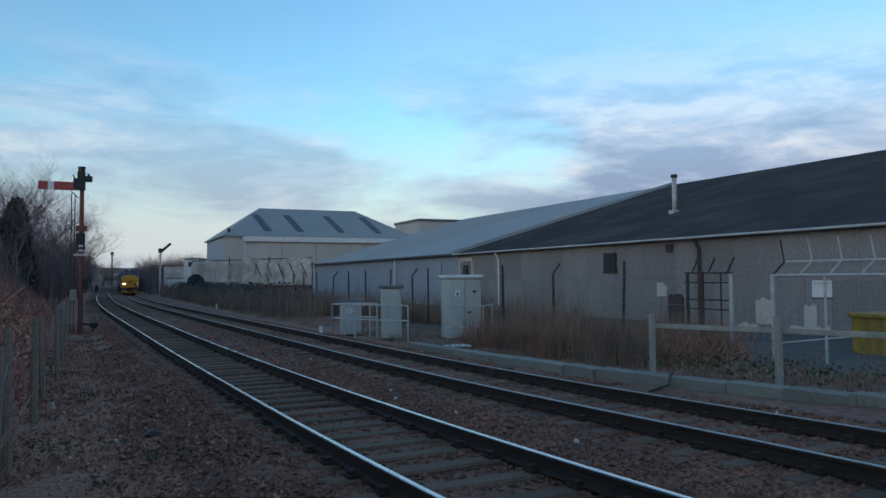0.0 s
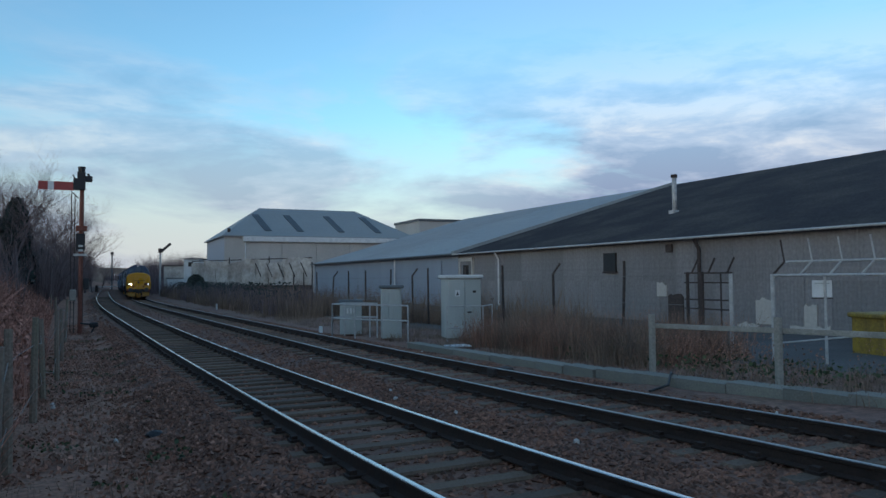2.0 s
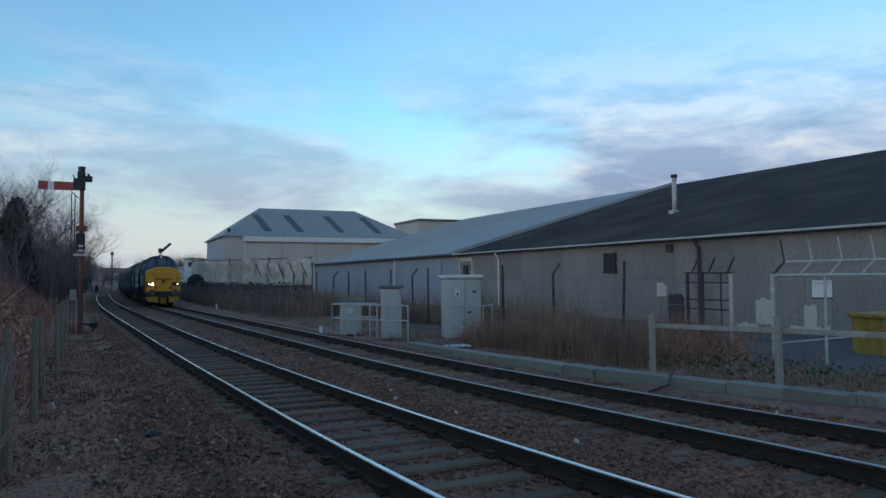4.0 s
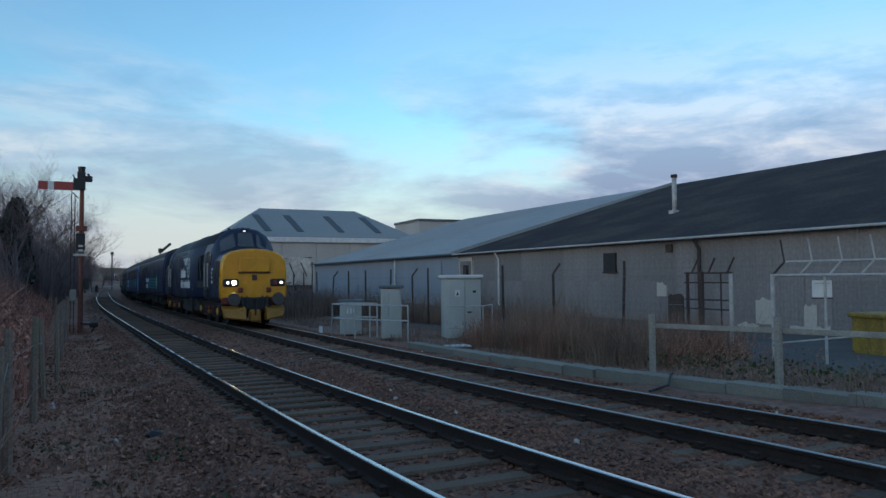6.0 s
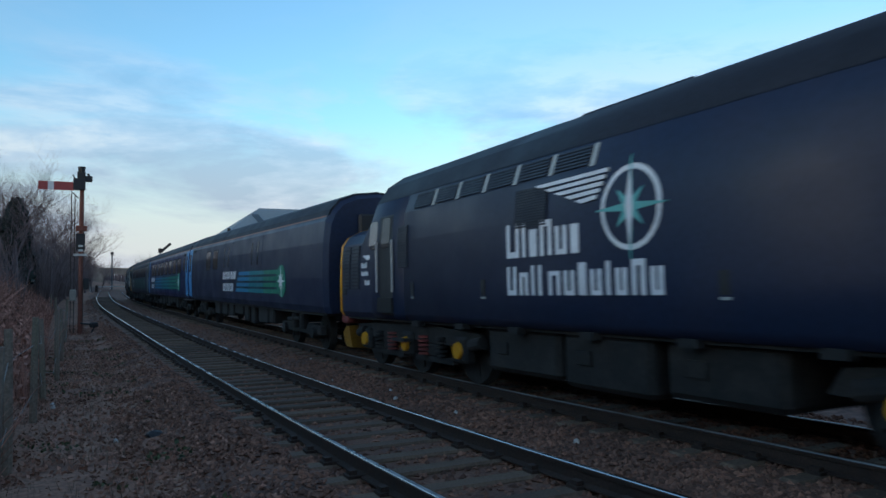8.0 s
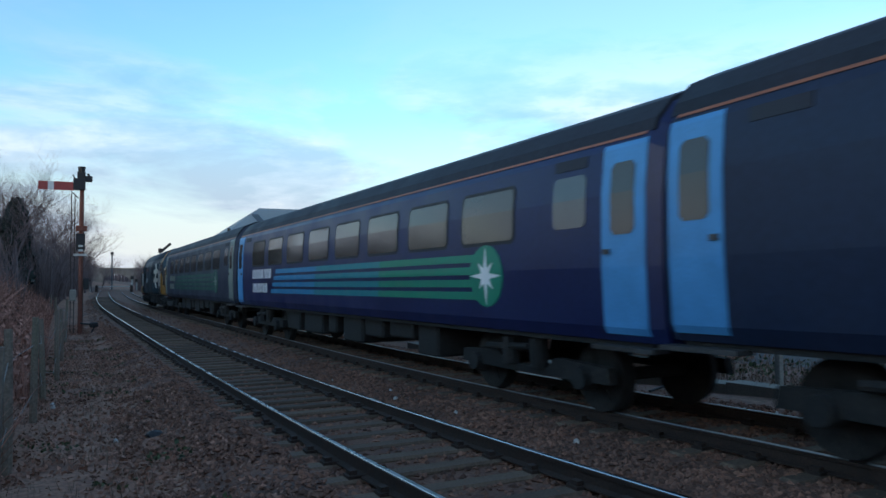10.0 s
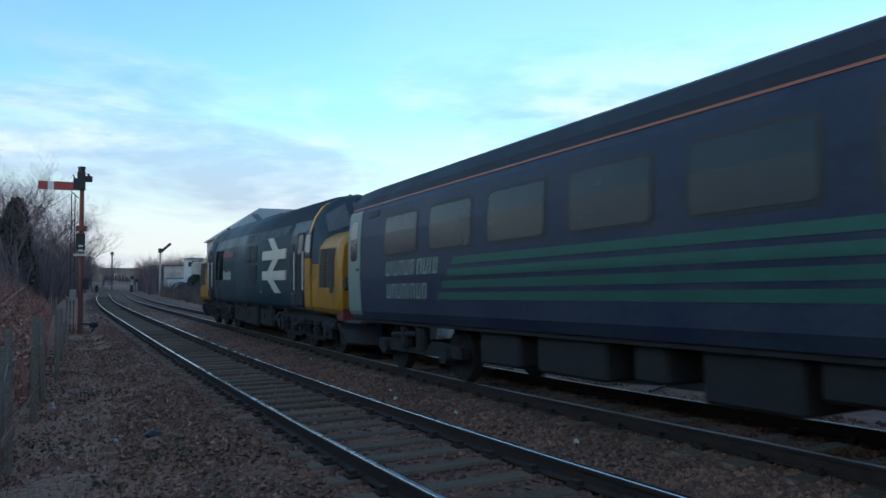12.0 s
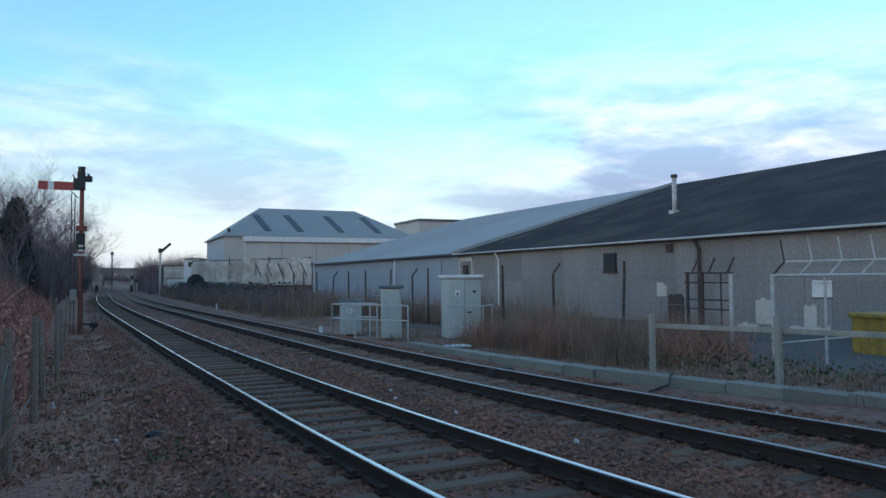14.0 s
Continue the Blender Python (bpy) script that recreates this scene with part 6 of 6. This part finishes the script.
def passenger_coach(label, paint, door, brake=False, stripes=("stripe_blue", "stripe_mid", "stripe_green"), faded=False):
    t = thing("passenger_coach", label, "railway coach", "coaches of the train")
    ends = [(-10.02, shrunk(COACH, 0.93)), (-9.85, COACH), (9.85, COACH), (10.02, shrunk(COACH, 0.93))]
    part("body", loft(bmesh.new(), ends), M[paint], t, "dark blue coach body")
    roof = [(y + 0.006, z + 0.006) if z >= 3.4 else (side_y(COACH, 3.36) + 0.006, 3.36) for y, z in COACH]
    part("roof", loft(bmesh.new(), [(-9.9, roof), (9.9, roof)]), M["loco_roof"], t, "sooty grey roof")
    for sy in (-1, 1):
        part("cantrail_line", decal(COACH, rect(-9.8, 9.8, 3.325, 3.36), sy, 0.010), M["orange_line"], t, "thin orange cantrail line")
        if brake:
            wins = [(-5.4, -4.5), (-3.9, -3.0)]
            for x0, x1 in ((-2.2, -0.4), (2.2, 4.0)):
                d = part("van_door", decal(COACH, rect(x0, x1, 1.16, 3.22), sy, 0.006), M[paint], t, "van double door")
                part("pane", decal(COACH, rounded(x0 + 0.45, x0 + 0.60, 2.3, 3.05, 0.04), sy, 0.014), M["blind"], d)
                part("pane", decal(COACH, rounded(x1 - 0.60, x1 - 0.45, 2.3, 3.05, 0.04), sy, 0.014), M["blind"], d)
        else:
            wins = [(-7.80 + i * 1.95, -6.38 + i * 1.95) for i in range(8)]
        for x0, x1 in wins:
            w = part("window", decal(COACH, rounded(x0 - 0.05, x1 + 0.05, 2.23, 3.05, 0.08), sy, 0.004), M["black"], t, "black window rubber")
            part("pane", decal(COACH, rounded(x0, x1, 2.28, 3.00, 0.06), sy, 0.010), M["glass_dim" if faded else "glass"], w, "tinted window pane")
        for e in ((-1,) if brake else (-1, 1)):
            a, b = sorted((e * 9.15, e * 9.86))
            d = part("door", decal(COACH, rect(a, b, 1.08, 3.28), sy, 0.012), M[door], t, "pale painted end door")
            part("pane", decal(COACH, rounded(a + 0.16, b - 0.16, 2.22, 3.05, 0.06), sy, 0.02), M["glass"], d)
            part("door_handle", bx(*sorted((e * 9.2, e * 9.3)), *sorted((sy * 1.36, sy * 1.44)), 2.0, 2.06), M["steel"], d)
            a, b = sorted((e * 8.2, e * 8.85))
            if e > 0:
                part("lavatory_window", decal(COACH, rounded(a, b, 2.35, 3.0, 0.06), sy, 0.008), M["blind"], t, "frosted window")
            part("vent", decal(COACH, rect(a, b, 3.08, 3.22), sy, 0.008), M["grille"], t)
            part("footboard", bx(*sorted((e * 9.0, e * 10.0)), *sorted((sy * 1.2, sy * 1.45)), 0.90, 0.95), M["steel"], t, "worn metal footboard")
        # livery: four stripes that turn from blue to green, and a badge
        x0, x1 = (0.6, 6.2) if brake else (-5.3, 6.5)
        for k in range(4):
            z0 = 1.42 + k * 0.19
            xs = np.linspace(x0 - 0.10 * (3 - k) + 0.0, x1, 7)
            for i in range(6):
                mt = stripes[min(2, i // 2)]
                a, b = xs[i] + (0.08 * k if i == 0 else 0), xs[i + 1]
                part("stripe", decal(COACH, [(a, z0), (b, z0), (b, z0 + 0.12), (a + (0.06 if i == 0 else 0), z0 + 0.12)], sy, 0.007), M[mt], t, "coloured livery stripe")
        if sy == -1:
            ring = [(x1 + 0.05 + 0.46 * math.cos(a), 1.78 + 0.46 * math.sin(a)) for a in np.linspace(0, 2 * math.pi, 21)[:-1]]
            b = part("badge", decal(COACH, ring, sy, 0.014), M["stripe_dull" if faded else "stripe_green"], t, "round pale green badge")
            star = []
            for k in range(16):
                rr = 0.46 * (0.95 if k % 4 == 0 else 0.6 if k % 2 == 0 else 0.25)
                a = math.pi / 2 + k * math.pi / 8
                star.append((x1 + 0.05 + rr * math.cos(a), 1.78 + rr * math.sin(a)))
            part("badge_star", decal(COACH, star, sy, 0.02), M["door_sage"] if faded else M["letter"], b)
            mt = "door_sage" if faded else "letter"
            word(t, COACH, x0 - 2.45, 1.86, 0.28, [0.64, 0.22, 0.64, 0.6, 0.62, 0.56, -0.25, 0.64, 0.64, 0.22, 0.56], slant=0.16, gap=0.24, material=mt)
            word(t, COACH, x0 - 2.45, 1.43, 0.28, [0.6, 0.6, 0.64, 0.62, 0.22, 0.62, 0.6, 0.6], slant=0.16, gap=0.24, material=mt)
    # gangways
    for e in (-1, 1):
        part("gangway", bx(*sorted((e * 10.0, e * 10.14)), -0.55, 0.55, 1.05, 3.4, bevel=0.05), M["black"], t, "black gangway bellows")
        for sy in (-1, 1):
            part("buffer", tb((e * 9.9, sy * 0.863, 1.06), (e * 10.13, sy * 0.863, 1.06), 0.10, 0.2, seg=12), M["under"], t)
    # underfloor boxes
    rng = random.Random(11 if brake else 5)
    x = -4.6
    while x < 4.4:
        w = rng.uniform(0.5, 1.5)
        h = rng.uniform(0.35, 0.62)
        part("equipment_box", bx(x, x + w, -1.16, 1.16, 0.98 - h, 0.99, bevel=0.04), M["under_grey"], t, "dusty underfloor equipment box")
        x += w + rng.uniform(0.12, 0.5)
    part("solebar", bx(-9.8, 9.8, -1.26, 1.26, 0.93, 1.02), M["under"], t, "dark underframe")
    for xc in (-7.1, 7.1):
        coach_bogie(t, xc)
    return t


TRAIN = [
    (leading_loco(), 9.375, 5.64),
    (passenger_coach("navy blue brake coach with green stripes and few windows", "navy", "door_blue", brake=True), 29.0, 7.1),
    (passenger_coach("navy blue passenger coach with blue to green stripes", "navy_coach", "door_blue"), 49.35, 7.1),
    (passenger_coach("faded navy passenger coach with dull green stripes", "navy_faded", "door_sage", stripes=("stripe_dull",) * 3, faded=True), 69.7, 7.1),
    (trailing_loco(), 89.3, 5.64),
]
FRONT = [(0, 119.62), (1, 104.03), (2, 88.42), (3, 72.83), (5.5, 33.52), (6, 25.33), (6.5, 17.52), (7, 9.62), (7.6, 0.53), (8, -5.62), (10.4, -42.88), (12.5, -75.47), (13, -83.5), (14, -99.2)]


def front_at(t):
    ft, fs = [f[0] for f in FRONT], [f[1] for f in FRONT]
    # smoothed along the table so that the speed changes gently
    return float(np.mean([np.interp(t + d, ft, fs) if 0 <= t + d <= 14 else (np.interp(t, ft, fs) - 15.3 * d) for d in (-0.3, -0.15, 0, 0.15, 0.3)]))


def vehicle_pose(s_mid, half):
    """A vehicle whose bogies stand on the line at s_mid -/+ half; its x points towards falling s."""
    a, b = far_at(s_mid - half), far_at(s_mid + half)
    d = (a - b).normalized()
    side = Vector((0, 0, 1)).cross(d).normalized()
    up = d.cross(side)
    m = Matrix((d, side, up)).transposed().to_4x4()
    return Matrix.Translation((a + b) / 2) @ m


def motions():
    ts = [i / 5 for i in range(71)]
    for ob, mid, half in TRAIN:
        walk(ob, [(t, vehicle_pose(front_at(t) + mid, half)) for t in ts])
    f0 = front_at(0)
    fr = [i / 30 for i in range(421)]
    run = [f0 - front_at(t) for t in fr]
    for ob, mid, half in TRAIN:
        for w in [c for c in ob.children if c.name.startswith("wheelset")]:
            x, r = w.location.x, w["roll_radius"]
            walk(w, [(t, Matrix.Translation((x, 0, r)) @ Matrix.Rotation(d / r, 4, "Y")) for t, d in zip(fr, run)])


motions()
